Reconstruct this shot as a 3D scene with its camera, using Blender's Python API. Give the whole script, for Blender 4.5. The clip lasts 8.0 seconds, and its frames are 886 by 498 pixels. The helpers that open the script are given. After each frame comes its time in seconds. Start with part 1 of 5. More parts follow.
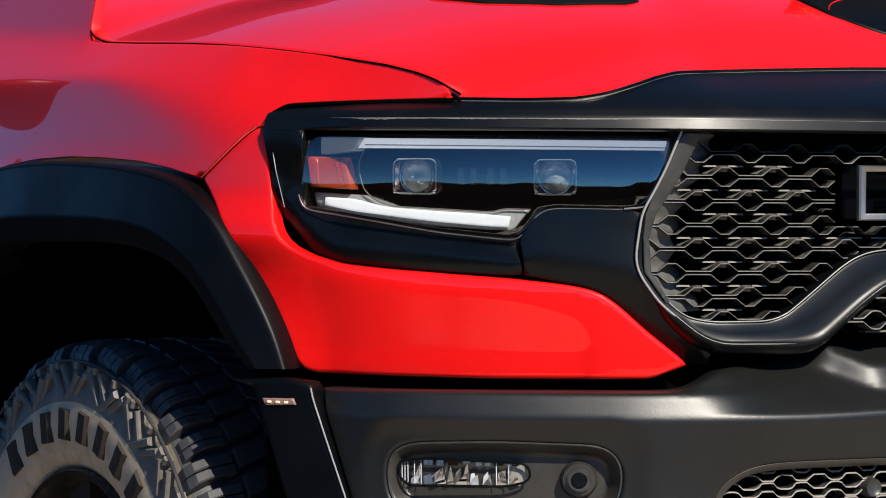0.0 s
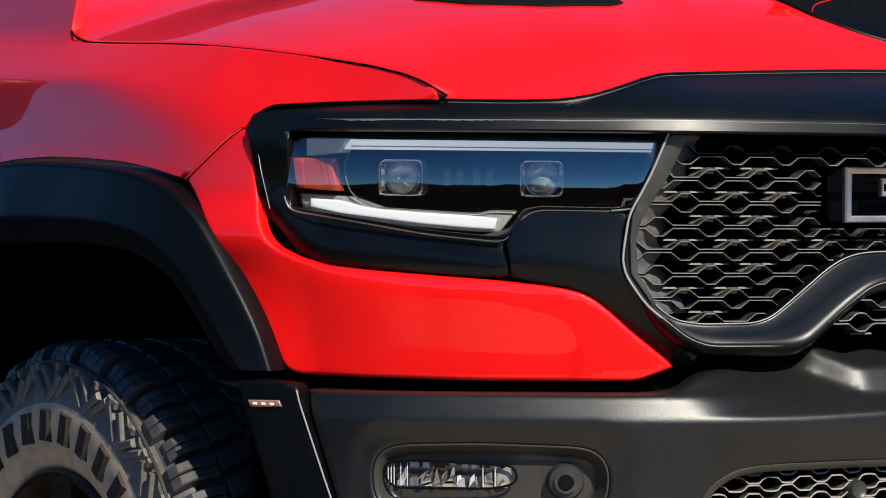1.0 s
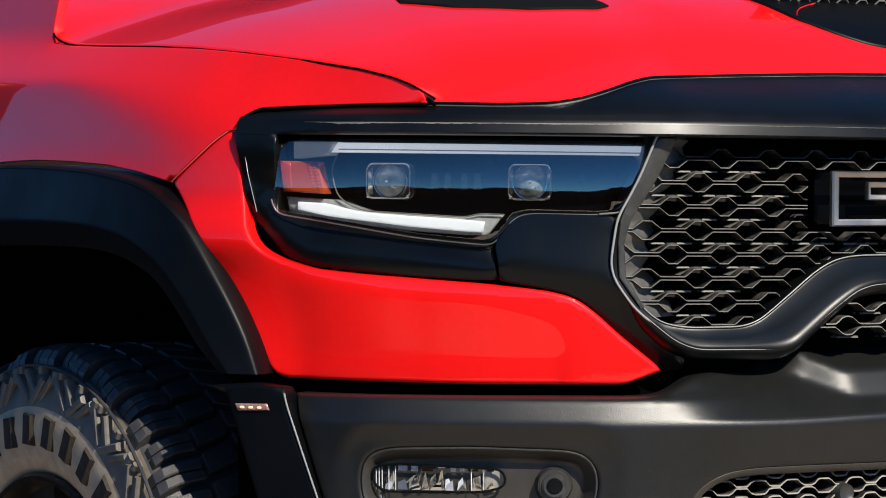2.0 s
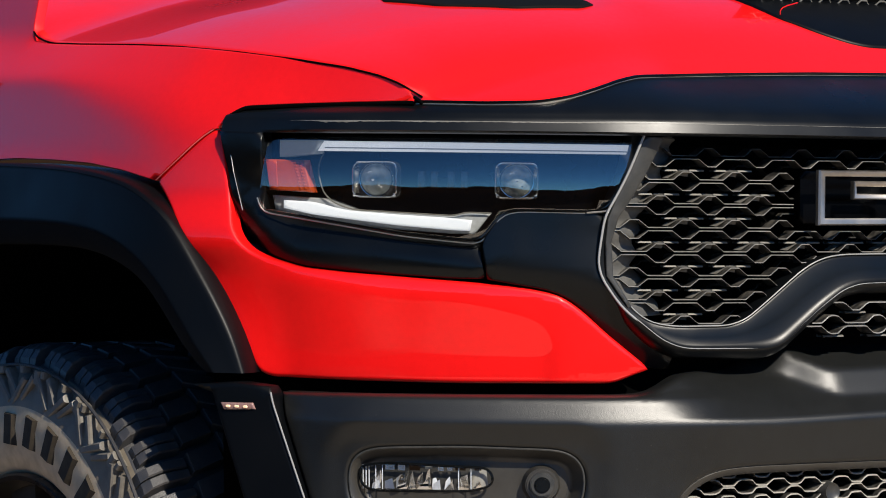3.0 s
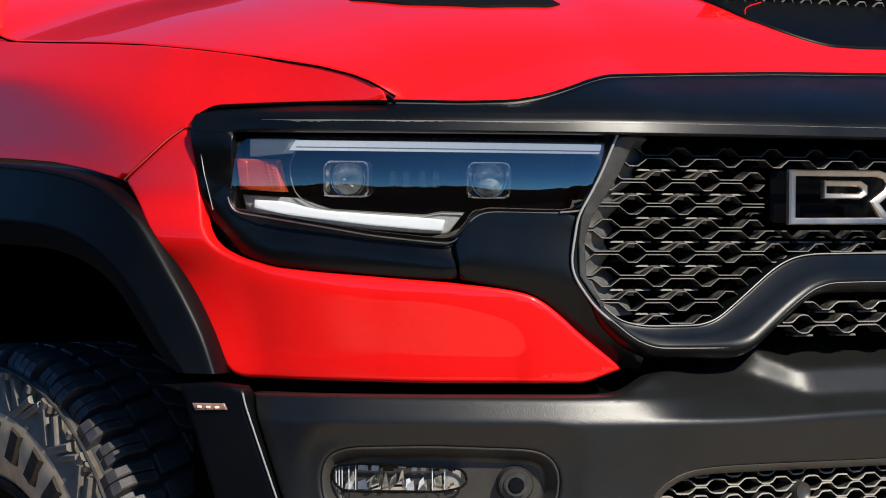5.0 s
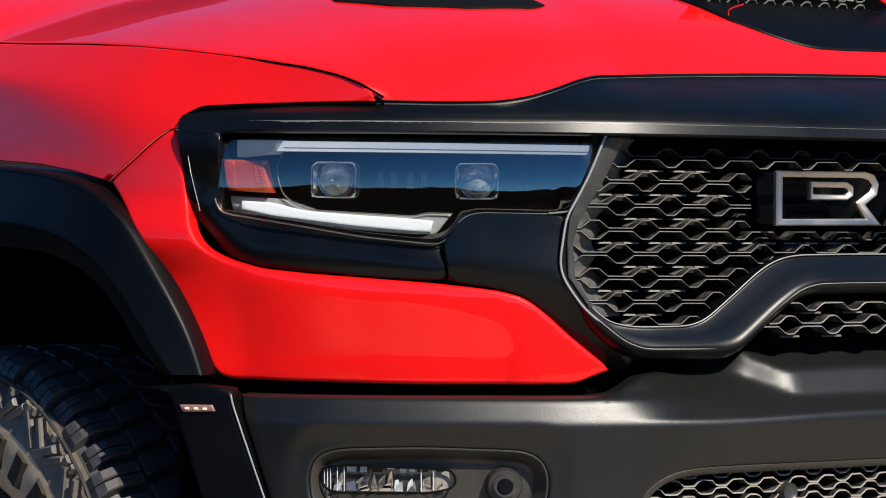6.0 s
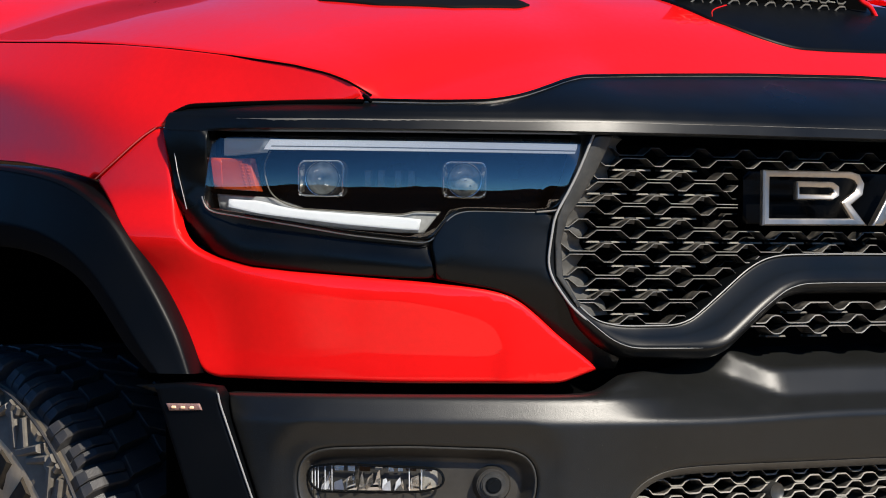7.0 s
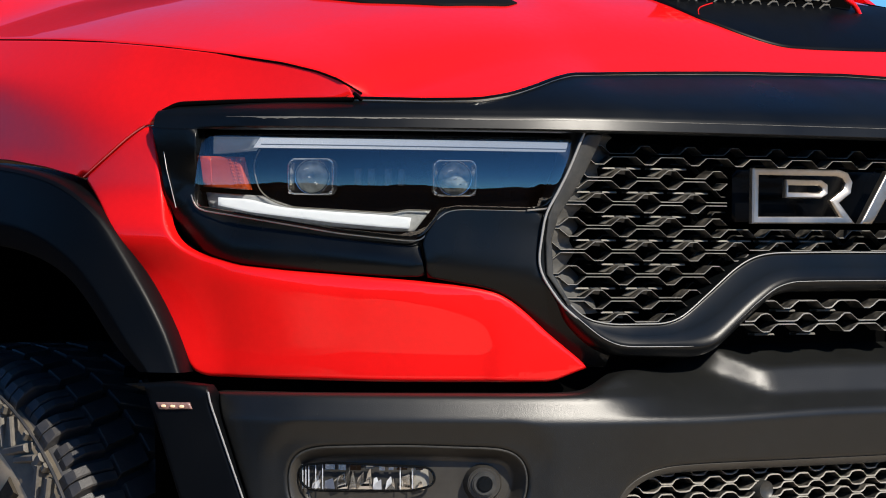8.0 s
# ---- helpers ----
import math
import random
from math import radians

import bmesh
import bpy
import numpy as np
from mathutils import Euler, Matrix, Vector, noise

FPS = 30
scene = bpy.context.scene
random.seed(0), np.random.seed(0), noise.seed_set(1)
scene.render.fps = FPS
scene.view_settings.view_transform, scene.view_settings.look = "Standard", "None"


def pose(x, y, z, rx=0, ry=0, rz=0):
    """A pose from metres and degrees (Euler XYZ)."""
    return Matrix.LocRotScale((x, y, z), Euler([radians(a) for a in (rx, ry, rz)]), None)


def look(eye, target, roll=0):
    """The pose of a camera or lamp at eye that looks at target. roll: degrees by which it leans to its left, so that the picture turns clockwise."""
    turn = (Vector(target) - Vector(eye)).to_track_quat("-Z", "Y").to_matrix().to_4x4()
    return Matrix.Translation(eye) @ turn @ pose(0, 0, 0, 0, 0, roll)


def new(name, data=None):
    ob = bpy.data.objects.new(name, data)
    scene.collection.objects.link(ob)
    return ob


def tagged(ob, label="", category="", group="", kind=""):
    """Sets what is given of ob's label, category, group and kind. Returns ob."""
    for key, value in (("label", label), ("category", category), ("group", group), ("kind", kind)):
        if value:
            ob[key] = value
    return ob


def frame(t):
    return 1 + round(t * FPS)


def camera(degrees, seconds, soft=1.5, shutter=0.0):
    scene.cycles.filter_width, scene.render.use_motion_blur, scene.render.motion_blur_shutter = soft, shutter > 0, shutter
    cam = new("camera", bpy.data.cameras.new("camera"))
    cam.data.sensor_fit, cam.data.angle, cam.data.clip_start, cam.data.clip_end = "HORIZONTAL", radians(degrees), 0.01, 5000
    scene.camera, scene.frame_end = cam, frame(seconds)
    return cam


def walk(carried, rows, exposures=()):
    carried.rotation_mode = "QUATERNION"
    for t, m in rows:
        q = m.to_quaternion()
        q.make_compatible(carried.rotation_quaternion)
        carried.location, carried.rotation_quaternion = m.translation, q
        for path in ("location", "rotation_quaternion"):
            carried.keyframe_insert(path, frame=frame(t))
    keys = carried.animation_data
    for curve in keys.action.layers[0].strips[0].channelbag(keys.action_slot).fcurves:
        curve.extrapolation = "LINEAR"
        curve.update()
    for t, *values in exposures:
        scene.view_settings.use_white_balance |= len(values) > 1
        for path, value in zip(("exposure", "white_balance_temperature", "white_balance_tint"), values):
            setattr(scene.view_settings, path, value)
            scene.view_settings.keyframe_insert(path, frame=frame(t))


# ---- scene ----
cam = camera(14.7, 8.0, 1.0)
PATH = [
    (0, (-3.104, -3.93, 1.13), (-2.125, -2.186, 1.089), 0.4),
    (0.5, (-3.126, -3.913, 1.131), (-2.133, -2.177, 1.09), 0.5),
    (1, (-3.15, -3.894, 1.137), (-2.143, -2.166, 1.094), 0.5),
    (1.5, (-3.173, -3.878, 1.139), (-2.153, -2.158, 1.096), 0.5),
    (3, (-3.249, -3.818, 1.128), (-2.185, -2.125, 1.09), 0.6),
    (3.5, (-3.273, -3.798, 1.133), (-2.194, -2.114, 1.093), 0.6),
    (4, (-3.296, -3.777, 1.127), (-2.203, -2.102, 1.089), 0.6),
    (4.5, (-3.321, -3.758, 1.131), (-2.214, -2.093, 1.092), 0.6),
    (6, (-3.403, -3.691, 1.115), (-2.25, -2.057, 1.083), 0.6),
    (6.5, (-3.433, -3.667, 1.104), (-2.264, -2.044, 1.076), 0.6),
    (7, (-3.456, -3.643, 1.092), (-2.273, -2.031, 1.069), 0.7),
    (7.5, (-3.47, -3.627, 1.089), (-2.278, -2.022, 1.067), 0.7),
    (8, (-3.502, -3.6, 1.097), (-2.293, -2.007, 1.071), 0.7),
]
walk(cam, [(t, look(eye, target, roll)) for t, eye, target, roll in PATH])

# ---- world, sun, exposure ----
SUN_TO = Vector((0.038, -0.755, 0.64)).normalized()
scene.view_settings.exposure = 0.52
world = bpy.data.worlds.new("sky")
scene.world = world
world.use_nodes = True
wn = world.node_tree.nodes
sky = wn.new("ShaderNodeTexSky")
sky.sky_type = "NISHITA"
sky.sun_disc = False
sky.sun_elevation = math.asin(SUN_TO.z)
sky.sun_rotation = math.atan2(SUN_TO.x, SUN_TO.y)
sky.altitude = 2500
sky.air_density, sky.dust_density, sky.ozone_density = 0.7, 0.0, 6.0
wn["Background"].inputs[1].default_value = 0.092
# the deep blue of dry high-desert air
tint = wn.new("ShaderNodeVectorMath")
tint.operation = "MULTIPLY"
tint.inputs[1].default_value = (0.52, 0.90, 1.06)
world.node_tree.links.new(sky.outputs[0], tint.inputs[0])
world.node_tree.links.new(tint.outputs[0], wn["Background"].inputs[0])
sun_data = bpy.data.lights.new("sun", "SUN")
sun_data.energy, sun_data.angle, sun_data.color = 4.6, radians(0.6), (1.0, 0.93, 0.82)
sun = new("sun", sun_data)
sun.matrix_world = look(SUN_TO * 50, (0, 0, 0))


# ---- materials ----
def material(name, color, rough=0.5, metal=0.0, coat=0.0, coat_rough=0.03, noise_scale=40.0, vary=0.12, bump=0.0, bump_scale=300.0,
             rough_vary=0.08, spec=0.5, wear=0.0, wear_color=(0.3, 0.27, 0.23), specks=0.0):
    """A procedural surface: base colour with variation at two scales, fine relief, dust."""
    m = bpy.data.materials.new(name)
    m.use_nodes = True
    nt = m.node_tree
    b = nt.nodes["Principled BSDF"]
    b.inputs["Metallic"].default_value = metal
    b.inputs["Coat Weight"].default_value = coat
    b.inputs["Coat Roughness"].default_value = coat_rough
    b.inputs["Specular IOR Level"].default_value = spec
    tc = nt.nodes.new("ShaderNodeTexCoord")
    n1 = nt.nodes.new("ShaderNodeTexNoise")
    n1.inputs["Scale"].default_value, n1.inputs["Detail"].default_value = noise_scale, 6
    n2 = nt.nodes.new("ShaderNodeTexNoise")
    n2.inputs["Scale"].default_value, n2.inputs["Detail"].default_value = noise_scale / 9, 4
    nt.links.new(tc.outputs["Object"], n1.inputs["Vector"])
    nt.links.new(tc.outputs["Object"], n2.inputs["Vector"])
    add = nt.nodes.new("ShaderNodeMath")
    add.operation = "ADD"
    nt.links.new(n1.outputs[0], add.inputs[0])
    nt.links.new(n2.outputs[0], add.inputs[1])
    mr = nt.nodes.new("ShaderNodeMapRange")
    mr.inputs[1].default_value, mr.inputs[2].default_value = 0.6, 1.4
    mr.inputs[3].default_value, mr.inputs[4].default_value = 1 - vary, 1 + vary
    nt.links.new(add.outputs[0], mr.inputs[0])
    mul = nt.nodes.new("ShaderNodeVectorMath")
    mul.operation = "SCALE"
    mul.inputs[0].default_value = color
    nt.links.new(mr.outputs[0], mul.inputs["Scale"])
    last = mul.outputs[0]
    if wear:
        n3 = nt.nodes.new("ShaderNodeTexNoise")
        n3.inputs["Scale"].default_value, n3.inputs["Detail"].default_value = noise_scale * 0.5, 8
        nt.links.new(tc.outputs["Object"], n3.inputs["Vector"])
        w = nt.nodes.new("ShaderNodeMapRange")
        w.inputs[1].default_value, w.inputs[2].default_value, w.inputs[4].default_value = 0.45, 0.75, wear
        nt.links.new(n3.outputs[0], w.inputs[0])
        mix = nt.nodes.new("ShaderNodeMix")
        mix.data_type = "RGBA"
        mix.inputs["B"].default_value = (*wear_color, 1)
        nt.links.new(w.outputs[0], mix.inputs["Factor"])
        nt.links.new(last, mix.inputs["A"])
        last = mix.outputs["Result"]
    if specks:
        vo = nt.nodes.new("ShaderNodeTexVoronoi")
        vo.inputs["Scale"].default_value = 70
        nt.links.new(tc.outputs["Object"], vo.inputs["Vector"])
        sm = nt.nodes.new("ShaderNodeMapRange")
        sm.inputs[1].default_value, sm.inputs[2].default_value, sm.inputs[3].default_value, sm.inputs[4].default_value = 0.035, 0.06, specks, 0.0
        nt.links.new(vo.outputs["Distance"], sm.inputs[0])
        mx = nt.nodes.new("ShaderNodeMix")
        mx.data_type = "RGBA"
        mx.inputs["B"].default_value = (0.35, 0.32, 0.27, 1)
        nt.links.new(sm.outputs[0], mx.inputs["Factor"])
        nt.links.new(last, mx.inputs["A"])
        last = mx.outputs["Result"]
    nt.links.new(last, b.inputs["Base Color"])
    rr = nt.nodes.new("ShaderNodeMapRange")
    rr.inputs[1].default_value, rr.inputs[2].default_value = 0.3, 0.7
    rr.inputs[3].default_value, rr.inputs[4].default_value = max(0, rough - rough_vary), min(1, rough + rough_vary)
    nt.links.new(n2.outputs[0], rr.inputs[0])
    nt.links.new(rr.outputs[0], b.inputs["Roughness"])
    if bump:
        n4 = nt.nodes.new("ShaderNodeTexNoise")
        n4.inputs["Scale"].default_value, n4.inputs["Detail"].default_value = bump_scale, 3
        nt.links.new(tc.outputs["Object"], n4.inputs["Vector"])
        bp = nt.nodes.new("ShaderNodeBump")
        bp.inputs["Strength"].default_value, bp.inputs["Distance"].default_value = bump, 0.001
        nt.links.new(n4.outputs[0], bp.inputs["Height"])
        nt.links.new(bp.outputs[0], b.inputs["Normal"])
    return m


def thin_glass(name, ior=2.45):
    """A pane without refraction: clear, with the gloss that glass has."""
    m = bpy.data.materials.new(name)
    m.use_nodes = True
    nt = m.node_tree
    nt.nodes.remove(nt.nodes["Principled BSDF"])
    f = nt.nodes.new("ShaderNodeFresnel")
    f.inputs[0].default_value = ior
    t = nt.nodes.new("ShaderNodeBsdfTransparent")
    t.inputs[0].default_value = (0.93, 0.95, 0.97, 1)
    g = nt.nodes.new("ShaderNodeBsdfGlossy")
    g.inputs["Roughness"].default_value = 0.01
    mix = nt.nodes.new("ShaderNodeMixShader")
    nt.links.new(f.outputs[0], mix.inputs[0])
    nt.links.new(t.outputs[0], mix.inputs[1])
    nt.links.new(g.outputs[0], mix.inputs[2])
    nt.links.new(mix.outputs[0], nt.nodes["Material Output"].inputs[0])
    return m


RED = material("red_paint", (0.78, 0.0060, 0.0058), 0.38, 0.0, 0.92, 0.015, 900, 0.05, rough_vary=0.03, spec=0.12)
RED.node_tree.nodes["Principled BSDF"].inputs["Coat IOR"].default_value = 1.44
SEAM = material("seam_paint_edge", (0.62, 0.12, 0.10), 0.35, 0.0, 0.5, noise_scale=300, vary=0.1)
BLACK = material("satin_black_plastic", (0.0020, 0.0026, 0.0030), 0.25, noise_scale=60, bump=0.05, bump_scale=900, spec=0.28)
FLARE = material("dull_black_flare", (0.0012, 0.0016, 0.0022), 0.46, noise_scale=60, bump=0.05, bump_scale=900, spec=0.16)
TRIM = material("fine_grained_black_trim", (0.0022, 0.0028, 0.0032), 0.34, noise_scale=60, bump=0.06, bump_scale=900, spec=0.33)
GRAIN = material("grained_black_plastic", (0.0080, 0.0084, 0.0080), 0.36, noise_scale=50, bump=0.20, bump_scale=800, vary=0.2, rough_vary=0.05, spec=0.50, specks=0.10)
GLOSS = material("gloss_black_plastic", (0.002, 0.002, 0.002), 0.14, noise_scale=60, rough_vary=0.05)
# pale grey that paints the highlight on black plastic edges
RIDGE = material("pale_highlight_edge", (0.28, 0.28, 0.27), 0.30, noise_scale=60, spec=0.5)
GRILLE = material("dusty_black_grille", (0.020, 0.019, 0.0175), 0.33, noise_scale=110, wear=0.55, wear_color=(0.20, 0.18, 0.15), spec=0.7)
# near-black that holds the shade inside cavities and the dark of shut lines
DARK = material("gap_and_cavity_shade", (0.0012, 0.0012, 0.0012), 0.9, noise_scale=20, spec=0.03)
MATTE = material("dull_black_plastic", (0.003, 0.003, 0.003), 0.8, noise_scale=60, spec=0.12)
RUBBER = material("tyre_rubber", (0.034, 0.034, 0.036), 0.42, noise_scale=70, bump=0.4, bump_scale=400, wear=0.40, wear_color=(0.10, 0.085, 0.07))
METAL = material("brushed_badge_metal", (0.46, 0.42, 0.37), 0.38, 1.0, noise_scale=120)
CHROME = material("chrome_reflector", (0.85, 0.86, 0.88), 0.06, 1.0, noise_scale=60, rough_vary=0.03)
SATIN = material("satin_chrome_facet", (0.88, 0.86, 0.82), 0.24, 1.0, noise_scale=60, rough_vary=0.06)
# whitish base colour in place of bright reflections on the facets
FLASH = material("pale_reflection_facet", (0.66, 0.68, 0.72), 0.35, 0.0, 0.4, noise_scale=90, vary=0.25)
SMOKE = material("dark_chrome_bowl", (0.16, 0.15, 0.14), 0.18, 1.0, noise_scale=60)
GLAZE = material("milky_clear_tray", (0.33, 0.34, 0.34), 0.2, 0.0, 0.5, noise_scale=120, vary=0.3)
WHITE = material("white_light_guide", (0.50, 0.52, 0.53), 0.25, 0.0, 0.6, noise_scale=200, vary=0.05)
WHITE.node_tree.nodes["Principled BSDF"].inputs["Emission Color"].default_value = (0.93, 0.96, 1.0, 1)
WHITE.node_tree.nodes["Principled BSDF"].inputs["Emission Strength"].default_value = 0.3
_c = WHITE.node_tree.nodes.new("ShaderNodeTexCoord")
_n = WHITE.node_tree.nodes.new("ShaderNodeSeparateXYZ")
_r = WHITE.node_tree.nodes.new("ShaderNodeMapRange")  # glow strongest at the outer end, weaker inwards
_r.inputs[1].default_value, _r.inputs[2].default_value, _r.inputs[3].default_value, _r.inputs[4].default_value = -0.90, -0.62, 0.46, 0.30
WHITE.node_tree.links.new(_c.outputs["Object"], _n.inputs[0])
WHITE.node_tree.links.new(_n.outputs[0], _r.inputs[0])
WHITE.node_tree.links.new(_r.outputs[0], WHITE.node_tree.nodes["Principled BSDF"].inputs["Emission Strength"])
# weak glow added to stand in for the haze on the shaded upper reflector
FAINT = material("faint_glow_plastic", (0.22, 0.245, 0.26), 0.25, 0.0, 0.6, noise_scale=200, vary=0.1)
FAINT.node_tree.nodes["Principled BSDF"].inputs["Emission Color"].default_value = (0.85, 0.95, 1.0, 1)
FAINT.node_tree.nodes["Principled BSDF"].inputs["Emission Strength"].default_value = 0.06
AMBER = material("amber_reflector", (0.42, 0.060, 0.014), 0.25, 0.0, 0.8, noise_scale=160, vary=0.2)
BAND = material("deep_orange_reflector", (0.42, 0.045, 0.008), 0.2, 0.0, 0.8, noise_scale=160, vary=0.2)
RIM = material("dark_wheel_alloy", (0.05, 0.045, 0.04), 0.35, 0.7, noise_scale=50, wear=0.3, wear_color=(0.2, 0.15, 0.1))
HOUSING = material("lamp_housing_black", (0.0012, 0.0012, 0.0014), 0.25, noise_scale=80, spec=0.08)
MARKER = material("clear_pink_marker", (0.26, 0.15, 0.13), 0.15, 0.0, 0.7, noise_scale=300, vary=0.4)
LENS = thin_glass("clear_lens")
PANE = thin_glass("clear_fog_pane", 1.35)
BULB = material("thick_lens_glass", (0.26, 0.29, 0.28), 0.10, 0.0, 1.0, noise_scale=60, vary=0.8)
LED = material("white_led", (0.9, 0.7, 0.45), 0.3, noise_scale=100)
LED.node_tree.nodes["Principled BSDF"].inputs["Emission Color"].default_value = (1.0, 0.40, 0.20, 1)
LED.node_tree.nodes["Principled BSDF"].inputs["Emission Strength"].default_value = 0.22
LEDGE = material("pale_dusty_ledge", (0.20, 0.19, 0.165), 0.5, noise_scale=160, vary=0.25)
SHELL = material("dusty_grille_wall", (0.078, 0.075, 0.068), 0.5, noise_scale=120, vary=0.2, wear=0.2, wear_color=(0.15, 0.14, 0.12))
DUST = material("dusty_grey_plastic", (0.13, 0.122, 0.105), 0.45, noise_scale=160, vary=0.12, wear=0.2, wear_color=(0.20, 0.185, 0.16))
BORDER = material("grey_grille_plastic", (0.030, 0.030, 0.028), 0.42, noise_scale=160, vary=0.15, wear=0.2, wear_color=(0.12, 0.11, 0.095))
# pale colour stands in for the glint on the bars' front edges
EDGE = material("pale_glint_grille_edge", (0.28, 0.27, 0.25), 0.30, 0.4, noise_scale=180, vary=0.35)
FLOOR = material("worn_recess_plastic", (0.034, 0.031, 0.026), 0.42, noise_scale=120, vary=0.2, bump=0.1, bump_scale=900)
# paints sunlight on the lower mesh's edges and beige reflections in the fog facets
DIM = material("lit_dusty_plastic", (0.24, 0.225, 0.195), 0.5, noise_scale=160, vary=0.25)
CLEAR = material("smoked_clear_plastic", (0.035, 0.035, 0.036), 0.12, 0.0, 0.6, noise_scale=30, vary=0.06)
LETTER = material("black_letter_rubber", (0.030, 0.024, 0.017), 0.75, noise_scale=90, vary=0.3, bump=0.3, wear=0.3, wear_color=(0.10, 0.08, 0.055), spec=0.2)
SHOULDER = material("dark_shoulder_rubber", (0.150, 0.124, 0.090), 0.6, noise_scale=45, vary=0.4, bump=0.3, bump_scale=400, wear=0.3, wear_color=(0.16, 0.13, 0.095))
BLOCK = material("dusty_block_rubber", (0.12, 0.107, 0.088), 0.5, noise_scale=90, vary=0.35, bump=0.3, bump_scale=500, wear=0.3, wear_color=(0.17, 0.145, 0.11))
SIDEWALL = material("dusty_sidewall_rubber", (0.50, 0.385, 0.25), 0.75, noise_scale=50, vary=0.25, bump=0.3, bump_scale=400, wear=0.55, wear_color=(0.58, 0.46, 0.31))
SAND = material("desert_sand", (0.43, 0.36, 0.28), 0.95, noise_scale=3, vary=0.2, bump=0.6, bump_scale=40, wear=0.4, wear_color=(0.33, 0.26, 0.19), spec=0.1)
_nt = SAND.node_tree
_b = _nt.nodes["Principled BSDF"]
_from = _b.inputs["Base Color"].links[0].from_socket
_tc, _dot, _fuzz, _sum, _ramp, _mix = (_nt.nodes.new("ShaderNode" + n) for n in ("TexCoord", "VectorMath", "TexNoise", "Math", "MapRange", "Mix"))
_dot.operation, _dot.inputs[1].default_value = "DOT_PRODUCT", (-1.0, 0.6, 0.0)
_fuzz.inputs["Scale"].default_value, _fuzz.inputs["Detail"].default_value = 1.6, 6
_sum.operation = "ADD"
_ramp.interpolation_type = "SMOOTHSTEP"
_ramp.inputs[1].default_value, _ramp.inputs[2].default_value = 2.4, 3.3
_mix.data_type = "RGBA"
_mix.inputs["B"].default_value = (0.050, 0.036, 0.024, 1)  # dark tone beside the flanks, added to fade the sand's reflection in the cheek
_nt.links.new(_tc.outputs["Object"], _dot.inputs[0])
_nt.links.new(_tc.outputs["Object"], _fuzz.inputs["Vector"])
_nt.links.new(_dot.outputs["Value"], _sum.inputs[0])
_nt.links.new(_fuzz.outputs[0], _sum.inputs[1])
_nt.links.new(_sum.outputs[0], _ramp.inputs[0])
_nt.links.new(_ramp.outputs[0], _mix.inputs["Factor"])
_nt.links.new(_from, _mix.inputs["A"])
_nt.links.new(_mix.outputs["Result"], _b.inputs["Base Color"])
SCRUB = material("dark_scrub", (0.012, 0.007, 0.004), 0.95, noise_scale=0.6, vary=0.5, bump=0.5, bump_scale=4, spec=0.0)
HILL = material("dark_hillside", (0.020, 0.011, 0.006), 0.95, noise_scale=0.08, vary=0.4, spec=0.0)


# ---- the truck's outer form ----
def smooth_curve(points, k=40):
    p = [np.array(q, float) for q in points]
    p = [2 * p[0] - p[1], *p, 2 * p[-1] - p[-2]]
    out = []
    for i in range(1, len(p) - 2):
        a, b, c, d = p[i - 1:i + 3]
        for t in np.linspace(0, 1, k, endpoint=False):
            out.append(0.5 * (2 * b + (c - a) * t + (2 * a - 5 * b + 4 * c - d) * t * t + (3 * b - a - 3 * c + d) * t ** 3))
    out.append(p[-2])
    return np.array(out)


# plan of the front, from the middle of the nose round the corner to the flank
PLAN = smooth_curve([(.08, -.014), (0, -.012), (-.22, -.005), (-.40, .015), (-.52, .05), (-.62, .10), (-.72, .165), (-.81, .245), (-.89, .345), (-.95, .44),
                     (-.99, .55), (-1.01, .70), (-1.02, .90), (-1.025, 1.15), (-1.025, 1.6)])
MIDDLE = 0.08  # the truck's middle lies at this x
PLAN_S = np.r_[0, np.cumsum(np.linalg.norm(np.diff(PLAN, axis=0), axis=1))] - MIDDLE
_t = np.gradient(PLAN, axis=0)
_t /= np.linalg.norm(_t, axis=1)[:, None]
PLAN_N = np.c_[-_t[:, 1], _t[:, 0]]


def fold(s):
    """The mirror image on the truck's right of a way on its left."""
    return s if s >= -MIDDLE else -2 * MIDDLE - s


def wrap(s, z, n=0.0):
    """A place by the way s along the plan (plus: the truck's right), height z and the distance n out of the skin."""
    a = fold(s)
    x, y = np.interp(a, PLAN_S, PLAN[:, 0]), np.interp(a, PLAN_S, PLAN[:, 1])
    nx, ny = np.interp(a, PLAN_S, PLAN_N[:, 0]), np.interp(a, PLAN_S, PLAN_N[:, 1])
    x += n * nx
    return Vector((x if s >= -MIDDLE else 2 * MIDDLE - x, y + n * ny, z))


def table(xs, ys, blur=0.03):
    """A smooth curve through a short table."""
    g = np.linspace(xs[0], xs[-1], 600)
    v = np.interp(g, xs, ys)
    k = max(1, int(blur / (g[1] - g[0])))
    w = np.hanning(2 * k + 3)
    pad = np.r_[np.full(k + 1, v[0]) + (np.arange(k + 1) - k - 1) * (v[1] - v[0]), v, np.full(k + 1, v[-1]) + (np.arange(k + 1) + 1) * (v[-1] - v[-2])]
    v = np.convolve(pad, w / w.sum(), "valid")
    return lambda x: float(np.interp(x, g, v))


def ease(a, b, v):
    v = min(1, max(0, (v - a) / (b - a)))
    return v * v * (3 - 2 * v)


